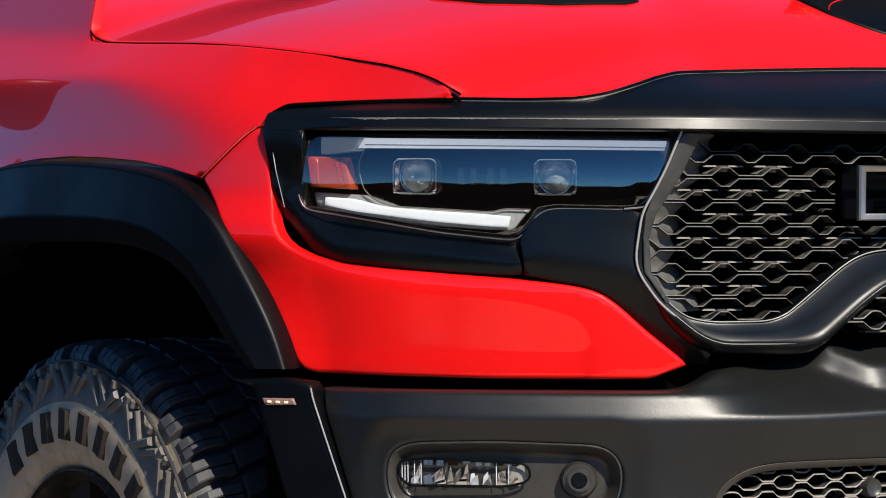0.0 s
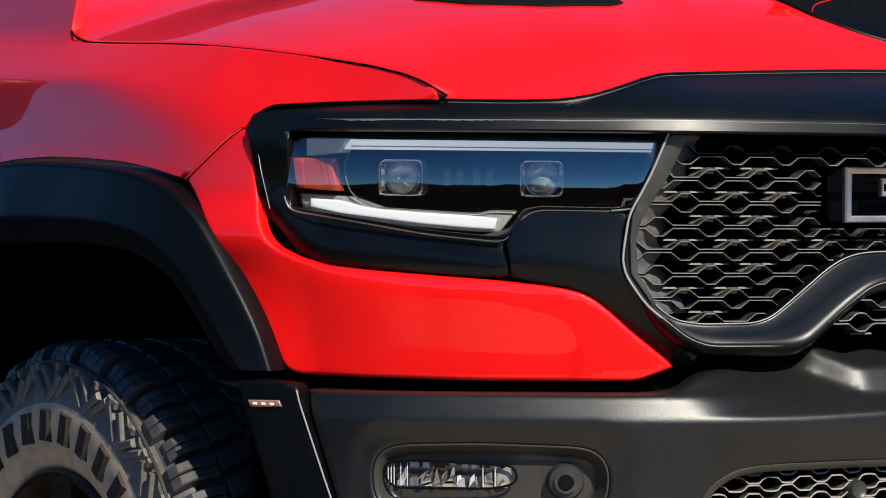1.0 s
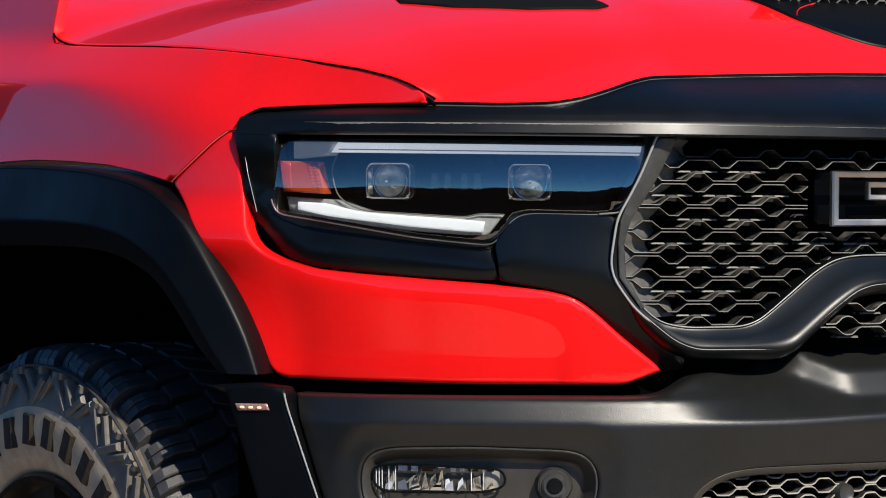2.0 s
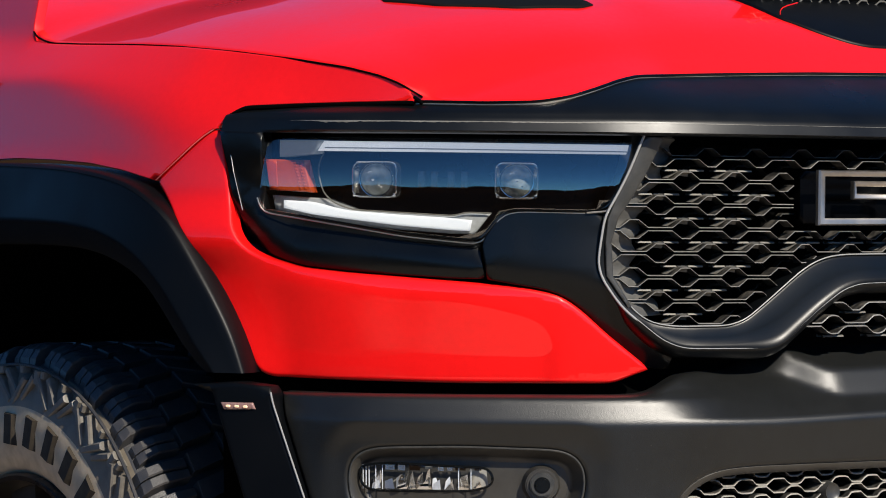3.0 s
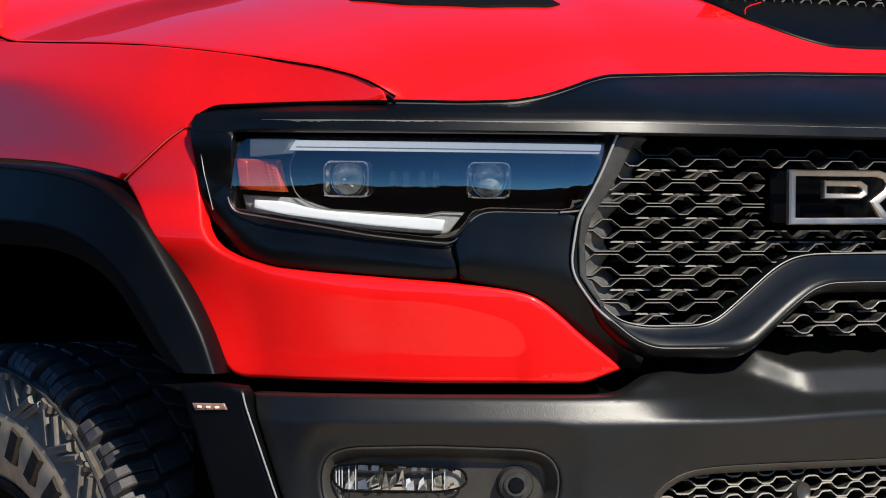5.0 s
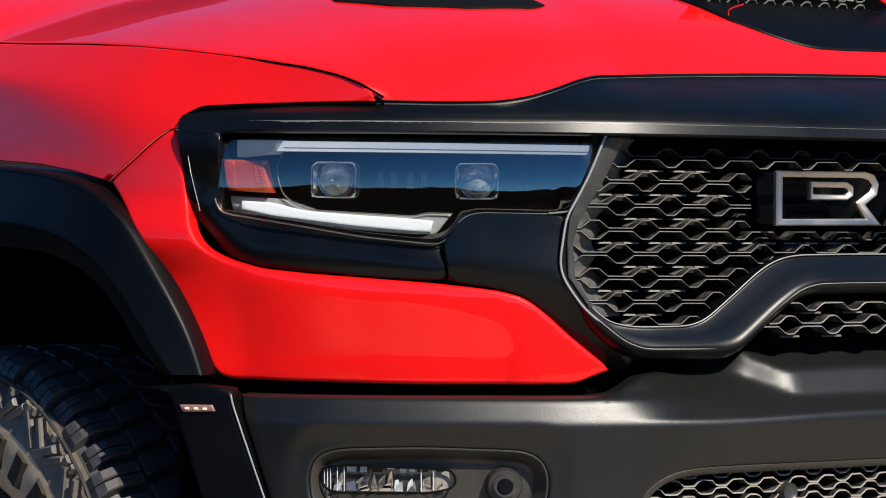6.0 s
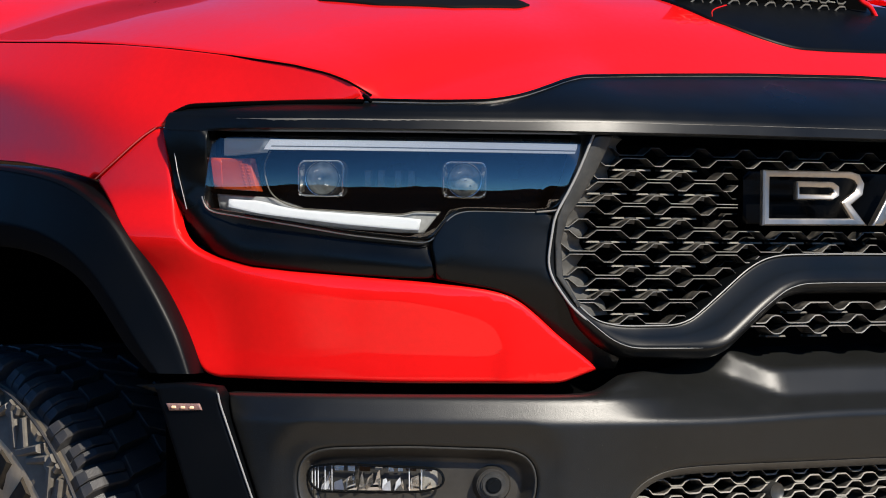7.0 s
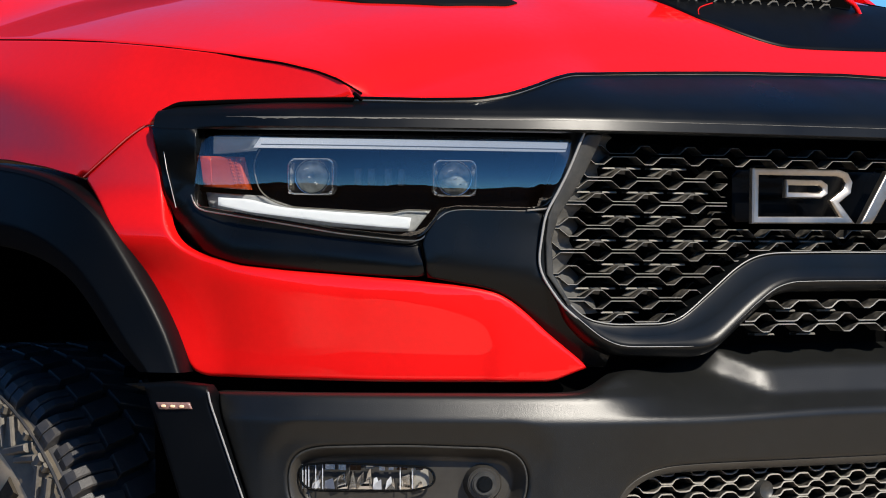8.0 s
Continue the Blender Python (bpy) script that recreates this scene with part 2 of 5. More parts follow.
def rounded(points, times=2):
    """A closed outline made smooth; corners that turn by more than 42 degrees stay."""
    p = [np.array(q, float) for q in points]
    p = [v for i, v in enumerate(p) if np.linalg.norm(v - p[i - 1]) > 1e-5]
    p = resample(p, 0.022)
    keep = []
    for i, b in enumerate(p):
        u, w = b - p[i - 1], p[(i + 1) % len(p)] - b
        keep.append(u @ w < math.cos(radians(42)) * np.linalg.norm(u) * np.linalg.norm(w))
    for _ in range(times + 1):
        q, k = [], []
        for i, b in enumerate(p):
            if keep[i]:
                q.append(b)
                k.append(True)
            else:
                q += [0.75 * b + 0.25 * p[i - 1], 0.75 * b + 0.25 * p[(i + 1) % len(p)]]
                k += [False, False]
        p, keep = q, k
    return p


def resample(points, step):
    out = []
    for a, b in zip(points, points[1:] + points[:1]):
        k = max(1, int(np.linalg.norm(b - a) / step))
        out += [a + (b - a) * i / k for i in range(k)]
    return out


def soften(points, step=0.01, times=6):
    """A closed outline with wide round corners."""
    q = np.array(resample([np.array(v, float) for v in points], step))
    for _ in range(times):
        q = 0.25 * np.roll(q, 1, axis=0) + 0.5 * q + 0.25 * np.roll(q, -1, axis=0)
    return [tuple(v) for v in q]


def inside(p, poly):
    """Which of the places p lie within the outline."""
    x, y = p[:, 0], p[:, 1]
    res = np.zeros(len(p), bool)
    for a, b in zip(poly, np.roll(poly, -1, axis=0)):
        c = (a[1] > y) != (b[1] > y)
        res ^= c & (x < (b[0] - a[0]) * (y - a[1]) / (b[1] - a[1] + 1e-12) + a[0])
    return res


def edge_distance(p, polys):
    best = np.full(len(p), 1e9)
    for poly in polys:
        for a, b in zip(poly, np.roll(poly, -1, axis=0)):
            d = b - a
            t = np.clip(((p - a) @ d) / max(d @ d, 1e-12), 0, 1)
            best = np.minimum(best, np.linalg.norm(p - a - t[:, None] * d, axis=1))
    return best


def panel_mesh(outline, place, radius=0.01, thick=0.02, step=0.02, holes=(), cut=2, lines=()):
    """A sheet with rounded rims over a closed outline. place(u, v, n) gives the place in the world, n metres out of the surface."""
    from mathutils.geometry import delaunay_2d_cdt
    loops = [np.array(resample(rounded(o, cut) if cut else [np.array(q, float) for q in o], step * 0.6)) for o in (outline, *holes)]
    pts = [p for l in loops for p in l]
    edges, start = [], 0
    for l in loops:
        edges += [(start + i, start + (i + 1) % len(l)) for i in range(len(l))]
        start += len(l)
    lo, hi = loops[0].min(0), loops[0].max(0)
    extra = []
    for f in (0.12, 0.4, 0.75, 1.1):
        for l in loops:
            t = np.roll(l, -1, axis=0) - np.roll(l, 1, axis=0)
            t /= np.linalg.norm(t, axis=1)[:, None] + 1e-12
            for sign in (1, -1):
                q = l + sign * f * radius * np.c_[-t[:, 1], t[:, 0]]
                extra.append(q[edge_distance(q, loops) > 0.93 * f * radius])
    gx, gy = np.meshgrid(np.arange(lo[0], hi[0], step), np.arange(lo[1], hi[1], step))
    grid = np.c_[gx.ravel(), gy.ravel()]
    if lines:
        grid = grid[np.min(np.abs(grid[:, 1:2] - np.array(lines)[None]), axis=1) > 0.004]
        grid = np.vstack([grid, *[np.c_[np.arange(lo[0], hi[0], step), np.full(len(np.arange(lo[0], hi[0], step)), v)] for v in lines]])
    grid = grid[edge_distance(grid, loops) > max(1.3 * radius, step * 0.4)]
    extra = np.vstack([*extra, grid])
    ok = inside(extra, loops[0])
    for l in loops[1:]:
        ok &= ~inside(extra, l)
    allp = np.vstack([np.array(pts), extra[ok]])
    v, _, faces, *_ = delaunay_2d_cdt([Vector(p) for p in allp], edges, [], 0, 1e-6)
    v = np.array([tuple(p) for p in v])
    tri = np.array([f for f in faces if len(f) == 3])
    mid = v[tri].mean(1)
    ok = inside(mid, loops[0])
    for l in loops[1:]:
        ok &= ~inside(mid, l)
    tri = tri[ok]
    d = edge_distance(v, loops)
    k = np.clip(1 - d / radius, 0, 1)
    drop = -radius * (1 - np.sqrt(np.maximum(0, 1 - k * k)))
    bm = bmesh.new()
    front = [bm.verts.new(place(p[0], p[1], n)) for p, n in zip(v, drop)]
    for t in tri:
        a, b, c = v[t]
        if (b[0] - a[0]) * (c[1] - a[1]) - (b[1] - a[1]) * (c[0] - a[0]) < 0:
            t = t[::-1]
        try:
            bm.faces.new([front[i] for i in t[::-1]])
        except ValueError:
            pass
    rim = [e for e in bm.edges if len(e.link_faces) == 1]
    back = {}
    for e in rim:
        for w in e.verts:
            if w not in back:
                i = w.index if w.index >= 0 else 0
                back[w] = None
    bm.verts.index_update()
    for w in list(back):
        p = v[w.index]
        back[w] = bm.verts.new(place(p[0], p[1], -radius - thick))
    for e in rim:
        a, b = e.verts
        l = e.link_loops[0]
        if l.vert is a:
            bm.faces.new((b, a, back[a], back[b]))
        else:
            bm.faces.new((a, b, back[b], back[a]))
    bmesh.ops.delete(bm, geom=[w for w in bm.verts if not w.link_faces], context="VERTS")
    return bm


def loft_mesh(rows, close_u=False, close_v=False):
    """A smooth sheet through rows of places."""
    bm = bmesh.new()
    vs = [[bm.verts.new(p) for p in r] for r in rows]
    nr, nc = len(vs), len(vs[0])
    for i in range(nr if close_u else nr - 1):
        for j in range(nc if close_v else nc - 1):
            bm.faces.new((vs[i][j], vs[(i + 1) % nr][j], vs[(i + 1) % nr][(j + 1) % nc], vs[i][(j + 1) % nc]))
    return bm


def finish(name, bm, mat, parent=None, label="", smooth=True, angle=40):
    bmesh.ops.remove_doubles(bm, verts=bm.verts, dist=1e-6)
    bmesh.ops.recalc_face_normals(bm, faces=bm.faces)
    for f in bm.faces:
        f.smooth = smooth
    if smooth:
        for e in bm.edges:
            if len(e.link_faces) == 2 and e.calc_face_angle(0) > radians(angle):
                e.smooth = False
    me = bpy.data.meshes.new(name)
    bm.to_mesh(me)
    bm.free()
    me.materials.append(mat)
    ob = new(name, me)
    ob.parent = parent
    return tagged(ob, label)


def part(name, bm, mat, parent, label="", smooth=True, angle=40):
    return finish(name, bm, mat, parent, label, smooth, angle)


def skin(offset):
    """Turns an offset (a number or a function of s, z) into a place function on the skin."""
    if callable(offset):
        return lambda u, v, n: wrap(u, v, offset(u, v) + n)
    return lambda u, v, n: wrap(u, v, offset + n)


def panel(name, outline, offset, mat, parent, label="", radius=0.01, thick=0.02, step=0.02, holes=(), cut=2, lines=()):
    return part(name, panel_mesh(outline, skin(offset), radius, thick, step, holes, cut, lines), mat, parent, label)


def both(half):
    """A closed outline over the middle: the half on the right and its mirror image."""
    return list(half) + [(-2 * MIDDLE - s, z) for s, z in reversed(half)]


def flip(points):
    return [(-2 * MIDDLE - s, z) for s, z in points]


def box(cx, cy, cz, sx, sy, sz, bevel=0.0):
    bm = bmesh.new()
    bmesh.ops.create_cube(bm, size=1, matrix=Matrix.LocRotScale((cx, cy, cz), None, (sx, sy, sz)))
    if bevel:
        bmesh.ops.bevel(bm, geom=bm.edges, offset=bevel, segments=3, affect="EDGES", profile=0.5)
    return bm


def rrect(cs, cz, w, h, r, k=4):
    """A rectangle with round corners, as an outline."""
    out = []
    for cx, cy, a0 in ((w / 2 - r, h / 2 - r, 0), (-w / 2 + r, h / 2 - r, 90), (-w / 2 + r, -h / 2 + r, 180), (w / 2 - r, -h / 2 + r, 270)):
        out += [(cs + cx + r * math.cos(radians(a0 + 90 * i / k)), cz + cy + r * math.sin(radians(a0 + 90 * i / k))) for i in range(k + 1)]
    return out


def tube(places, radius, sides=8, closed=False):
    """A round bead along places."""
    pts = [Vector(p) for p in places]
    rows = []
    for i, p in enumerate(pts):
        a = pts[i - 1] if i or closed else p
        b = pts[(i + 1) % len(pts)] if i + 1 < len(pts) or closed else p
        t = (b - a).normalized()
        u = t.cross(Vector((0.3, 0.2, 0.93))).normalized()
        v = t.cross(u)
        rows.append([p + radius * (math.cos(w) * u + math.sin(w) * v) for w in np.linspace(0, 2 * math.pi, sides, endpoint=False)])
    return loft_mesh(rows, close_u=closed, close_v=True)


def bead(points, n, radius, closed=False):
    return tube([wrap(q[0], q[1], n) for q in (resample(rounded(points, 1), 0.008) if closed else along(points, 60))], radius, 8, closed)


def along(points, k):
    p = np.array(points)
    d = np.r_[0, np.cumsum(np.linalg.norm(np.diff(p, axis=0), axis=1))]
    t = np.linspace(0, d[-1], k)
    q = np.c_[np.interp(t, d, p[:, 0]), np.interp(t, d, p[:, 1])]
    for _ in range(3):
        q[1:-1] = 0.25 * q[:-2] + 0.5 * q[1:-1] + 0.25 * q[2:]
    return q


# ---- ground and distance ----
def ground_mesh():
    bm = bmesh.new()
    radii = [0.0, 1, 2, 3, 4, 6, 9, 14, 25, 60, 150, 400, 1200, 4000]
    rows = []
    for r in radii:
        rows.append([(r * math.cos(a), r * math.sin(a), 0.012 * noise.noise((r * math.cos(a), r * math.sin(a), 0)) * min(1, r / 2) if r < 60 else 0)
                     for a in np.linspace(0, 2 * math.pi, 64, endpoint=False)])
    vs = [[bm.verts.new(p) for p in r] for r in rows[1:]]
    c = bm.verts.new((0, 0, 0))
    for j in range(64):
        bm.faces.new((c, vs[0][j], vs[0][(j + 1) % 64]))
        for i in range(len(vs) - 1):
            bm.faces.new((vs[i][j], vs[i + 1][j], vs[i + 1][(j + 1) % 64], vs[i][(j + 1) % 64]))
    return bm


tagged(finish("ground", ground_mesh(), SAND), "dry pale desert sand and gravel", "ground", kind="structure")


def plain_mesh():
    """Unseen scrub all round, added for dark reflections; closest beside the truck's flanks, with a sandy clearing in
    front.
    """
    angles = np.linspace(0, 2 * math.pi, 240, endpoint=False)
    rows = []
    for r, z in ((4.8, -0.03), (5.4, 0.03), (8, 0.06), (30, 0.15), (120, 0.3), (800, 0.5)):
        row = []
        for a in angles:
            d = math.degrees(a)
            near = ease(95, 120, d) * ease(175, 150, d)
            q = (r + (0.7 - .55 * ease(180, 195, d) * ease(262, 245, d)) * noise.noise((math.cos(a) * 6, math.sin(a) * 6, r))) * (1 - .52 * near * min(1, 6 / r))
            k = min(1, 12 / r) * (1 - near)
            row.append((q * math.cos(a) + .6 * k, q * math.sin(a) - .6 * k, z + 0.02 * noise.noise((r * math.cos(a), r * math.sin(a), 4))))
        rows.append(row)
    return loft_mesh(rows, close_v=True)


tagged(finish("plain", plain_mesh(), SCRUB), "unseen dark low scrub round the sandy clearing", "scrub", kind="structure")


def hills_mesh():
    rows = []
    angles = np.linspace(0, 2 * math.pi, 240, endpoint=False)
    for r, f in ((700, 0), (800, 0.6), (900, 1.0), (1300, 0)):
        rows.append([(r * math.cos(a), r * math.sin(a), -2 + f * (34 + 26 * noise.noise((math.cos(a) * 3, math.sin(a) * 3, 1)) + 9 * noise.noise((math.cos(a) * 14, math.sin(a) * 14, 2))))
                     for a in angles])
    return loft_mesh(rows, close_v=True)


tagged(finish("backdrop", hills_mesh(), HILL), "low dark desert hills on the horizon", "hills", kind="structure")

# ---- the truck ----
truck = tagged(new("pickup_truck"), "red off-road pickup truck with black grille on sandy ground", "truck")

# hood: height over the plan
GAP_Y = [0, .2, .213, .247, .295, .386, .494, .62, .72, .88, .975, 1.02, 1.10, 1.6]
GAP_Z = [1.23, 1.242, 1.262, 1.276, 1.288, 1.302, 1.314, 1.324, 1.329, 1.334, 1.338, 1.346, 1.372, 1.50]
MID_Y = [-.05, .05, .12, .16, .2, .25, .35, .5, .7, 1.0, 1.6]
MID_Z = [1.20, 1.255, 1.284, 1.315, 1.342, 1.37, 1.408, 1.443, 1.478, 1.515, 1.55]


def gap_x(y):
    return 0.77 + 0.19 * (1 - math.exp(-(max(y, 0.2) - 0.2) / 0.28))


gap_height, mid_height = table(GAP_Y, GAP_Z, 0.014), table(MID_Y, MID_Z, 0.06)
# front edge of hood and brow along the plan: height and set-back
TOP_S = [-.08, .14, .30, .41, .488, .525, .565, .604, .65, .72, .82, 1.09, 1.12]
TOP_Z = [1.297, 1.293, 1.288, 1.284, 1.281, 1.273, 1.261, 1.249, 1.241, 1.239, 1.240, 1.233, 1.224]
TOP_N = [-.155, -.145, -.14, -.13, -.10, -.075, -.045, -.022, -.008, -.006, -.010, -.030, -.030]
top_height, top_back = table(TOP_S, TOP_Z, 0.025), table(TOP_S, TOP_N, 0.03)
_edge = [wrap(s, 0, top_back(s) + .002) for s in np.linspace(.84, -.08, 120)]
EDGE_X, EDGE_Y = [p.x for p in _edge], [p.y for p in _edge]
EDGE_Z = [top_height(s) + .003 for s in np.linspace(.84, -.08, 120)]


def raw_hood_z(x, y):
    w = min(1, abs(x - MIDDLE) / (gap_x(y) + MIDDLE))
    zg = gap_height(y)
    return zg + (mid_height(y) - zg) * (1 - w ** (3 - 0.9 * ease(.55, 1.0, y)))


def hood_z(x, y):
    """Height of the hood, with a low power dome along its middle."""
    a = x if x <= MIDDLE else 2 * MIDDLE - x
    yf, zf = np.interp(a, EDGE_X, EDGE_Y), np.interp(a, EDGE_X, EDGE_Z)
    return raw_hood_z(a, y) + (zf - raw_hood_z(a, yf)) * math.exp(-max(0, y - yf) / 0.09) * ease(-.785, -.715, a) + 0.006 * ease(-.36, -.27, a) * ease(.16, .40, y) - 0.002 * ease(.16, .40, y) * ease(-.8, -.7, a)


def on_hood(lift):
    return lambda u, v, n: Vector((u, v, hood_z(u, v) + n + lift))


gap_line = [(-gap_x(y) + 0.004, y) for y in (.222, .25, .30, .39, .50, .62, .75, .90, 1.0)]
front_line = [tuple(wrap(s, 0, top_back(s) + .002).xy) for s in (-.02, .05, .12, .2, .28, .36, .41, .45, .488, .525, .565, .604, .65, .70, .75, .79)]
hood_half = [(MIDDLE, wrap(-.08, 0, top_back(-.08) + .002).y), *front_line, tuple(wrap(.811, 0, -.007).xy), *gap_line, (-.9465, 1.025), (-.9405, 1.055), (-.9265, 1.092), (-.84, 1.29), (-.785, 1.42), (-.74, 1.56), (MIDDLE, 1.6)]
hood_outline = hood_half[1:-1] + [hood_half[-1]] + [(2 * MIDDLE - x, y) for x, y in reversed(hood_half[1:-1])] + [hood_half[0]]
part("hood", panel_mesh(hood_outline, on_hood(0), 0.004, 0.010, 0.022, cut=1), RED, truck, "glossy red steel hood")


# fender: from the flank over the shoulder to the hood's gap
GAP_S = [.82, .833, .872, .926, 1.024, 1.144, 1.296, 1.401, 1.566, 1.664, 1.72, 2.3]
GAP_N = [.003, .000, -.009, -.022, -.046, -.074, -.084, -.081, -.076, -.074, -.073, -.07]
GAP_TOP = [1.252, 1.266, 1.279, 1.291, 1.305, 1.3165, 1.3265, 1.331, 1.336, 1.340, 1.344, 1.372]


gap_top, gap_in = table(GAP_S, GAP_TOP, 0.04), table(GAP_S, GAP_N, 0.05)
arch_z = table([1.2, 1.242, 1.308, 1.399, 1.516, 1.636, 1.764, 1.88, 2.05, 2.3], [1.10, 1.126, 1.140, 1.150, 1.155, 1.157, 1.153, 1.143, 1.10, 1.02], 0.03)


def fender_n(s, z):
    """Flank that leans in a little, a soft shoulder, then the top up to the hood's gap."""
    a = fold(s)
    top, n = gap_top(a), gap_in(a)
    rear = ease(.98, 1.62, a)
    zc, w = 1.20 + 0.083 * rear, 0.022 - 0.0165 * rear
    bend = (lambda v: w * math.log1p(math.exp((v - zc) / w)))
    lean = 0.16 * ease(0.92, 1.5, a)
    gain = (-n - lean * (top - 1.16)) / bend(top)
    lip = 0.002 * math.exp(-((z - arch_z(a)) / 0.008) ** 2) * ease(1.2, 1.3, a)
    if z > top:
        return n - 0.25 * (z - top)
    return -lean * (z - 1.16) - gain * bend(z) + lip


fender = [(1.233, 1.128), (1.308, 1.142), (1.399, 1.152), (1.516, 1.157), (1.636, 1.159), (1.764, 1.155), (1.88, 1.145), (2.05, 1.10), (2.2, 1.05), (2.2, 1.50),
          (1.80, 1.50), (1.752, 1.47), (1.742, 1.42), (1.735, 1.36), (1.72, 1.343), (1.66, 1.337), (1.566, 1.333), (1.401, 1.328), (1.296, 1.3235), (1.144, 1.3135), (1.024, 1.302), (.926, 1.288), (.872, 1.276), (.838, 1.263), (.826, 1.252),
          (.822, 1.241), (.918, 1.239), (1.002, 1.237), (1.085, 1.234), (1.108, 1.222), (1.118, 1.203), (1.136, 1.201)]
for f in (fender, flip(fender)):
    panel("fender", f, fender_n, RED, truck, "glossy red front fender", 0.002, 0.015, 0.018, cut=1, lines=(1.262, 1.270, 1.275, 1.279, 1.283, 1.287, 1.291, 1.296))

for m in (list, flip):
    part("hood_seal", tube([wrap(*m([(.823, 1.2475)])[0], -.001), wrap(*m([(.817, 1.243)])[0], -.002), wrap(*m([(.811, 1.2375)])[0], -.004)], .0026), DARK, truck, "dark end of the hood's shut line")

# dark shut line between hood and fender, and along the hood's front
def gap_places(mirror):
    line = [(-gap_x(y) - .001, y) for y in np.r_[np.linspace(.218, .3, 16), np.linspace(.32, 1.0, 40)]] + [(-.9500, 1.025), (-.9480, 1.040), (-.9440, 1.056), (-.9385, 1.072), (-.930, 1.092), (-.90, 1.165), (-.843, 1.29), (-.787, 1.42), (-.765, 1.48)]
    return [((2 * MIDDLE - x) if mirror else x, y, hood_z(x, y) + .0010 * ease(.45, .25, y) - .0006 + .0022 * ease(1.0, 1.06, y)) for x, y in [tuple(wrap(.811, 0, -.004).xy), tuple(wrap(.817, 0, -.004).xy)] + line]


for mirror in (False, True):
    part("hood_seal", tube(gap_places(mirror), 0.0015), DARK, truck, "dark shut line of the hood")
part("hood_seal", tube([wrap(s, top_height(fold(s)) + .001, top_back(fold(s)) + .004) for s in np.linspace(-.99, .832, 180)], 0.0022), GLOSS, truck, "black seal under the hood's edge")
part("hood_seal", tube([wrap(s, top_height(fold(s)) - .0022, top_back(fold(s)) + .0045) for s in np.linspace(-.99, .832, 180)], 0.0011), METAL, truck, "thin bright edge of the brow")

for m in (list, flip):
    seam = along([(1.130, 1.2010), (1.150, 1.1890), (1.190, 1.1580), (1.230, 1.1290)], 30)
    part("fender_seam", tube([wrap(*m([tuple(q)])[0], fender_n(q[0], q[1]) + .0010) for q in seam], .0008), SEAM, truck, "thin bright edge of the fender's seam")

for m in (list, flip):
    part("brow_seal", tube([wrap(*m([(q[0], q[1])])[0], fender_n(q[0], q[1]) - .002) for q in along([(.822, 1.2385), (.918, 1.2365), (1.002, 1.2345), (1.085, 1.2315), (1.106, 1.221)], 60)], 0.0035), DARK, truck, "dark shut line over the lamp")

# red cheek of the bumper cover
cheek = [(1.2315, 1.1268), (1.188, 1.084), (1.146, 1.033), (1.106, .971), (1.073, .911), (1.051, .865), (1.033, .856), (.914, .854), (.755, .853), (.543, .855), (.492, .874), (.498, .882),
         (.553, .925), (.585, .954), (.612, .973), (.64, .982), (.679, .988), (.756, .994), (.835, .999), (.916, 1.004), (.983, 1.01), (1.035, 1.023), (1.063, 1.037), (1.081, 1.062), (1.095, 1.106),
         (1.106, 1.161), (1.1165, 1.2015), (1.1345, 1.2)]


def cheek_n(s, z):
    a = fold(s)
    under = -0.4 * max(0, 0.885 - z) ** 2
    # leans back above a line under the lamp; below it the face rolls over, sharply at the corner and slowly towards the nose
    zh = float(np.interp(a, [.52, .58, .61, .80, .92, 1.02], [.905, .957, .974, .977, .985, .995]))
    g = radians(7) / float(np.interp(a, [.60, .633, .656, .71, .783, .85], [.30, .062, .042, .021, .005, .004]))
    low = max(0.0, .894 - z)  # the foot of the panel stands upright again
    d = zh - max(z, .894)
    if d > 0:
        d1 = radians(8) / g
        swell = radians(1) * d - (g * d * d / 2 if d < d1 else g * d1 * d1 / 2 + g * d1 * (d - d1))
    else:
        d1 = .016
        swell = radians(1) * d - (6.0 * d * d if -d < d1 else 6.0 * d1 * d1 + 12 * d1 * (-d - d1))
    edge = float(np.interp(z, [.85, .865, .911, .971, 1.033, 1.084, 1.127], [1.033, 1.051, 1.073, 1.106, 1.146, 1.188, 1.232]))
    lip = .026 * ease(.80, 1.06, a) * ease(.99, 1.08, z) + (.016 * ease(.82, 1.0, a) - .012 * ease(edge - .24, edge - .01, a) * ease(1.12, .93, z)) * ease(1.08, .99, z)
    return under + (swell - radians(2) * low) * ease(.44, .50, a) * ease(1.085, .99, a) + lip * ease(1.12, 1.03, z) + fender_n(s, z) * ease(.95, 1.1, z)


for c in (cheek, flip(cheek)):
    panel("bumper_cheek", c, cheek_n, RED, truck, "glossy red bumper corner panel", 0.006, 0.02, 0.010, cut=1)

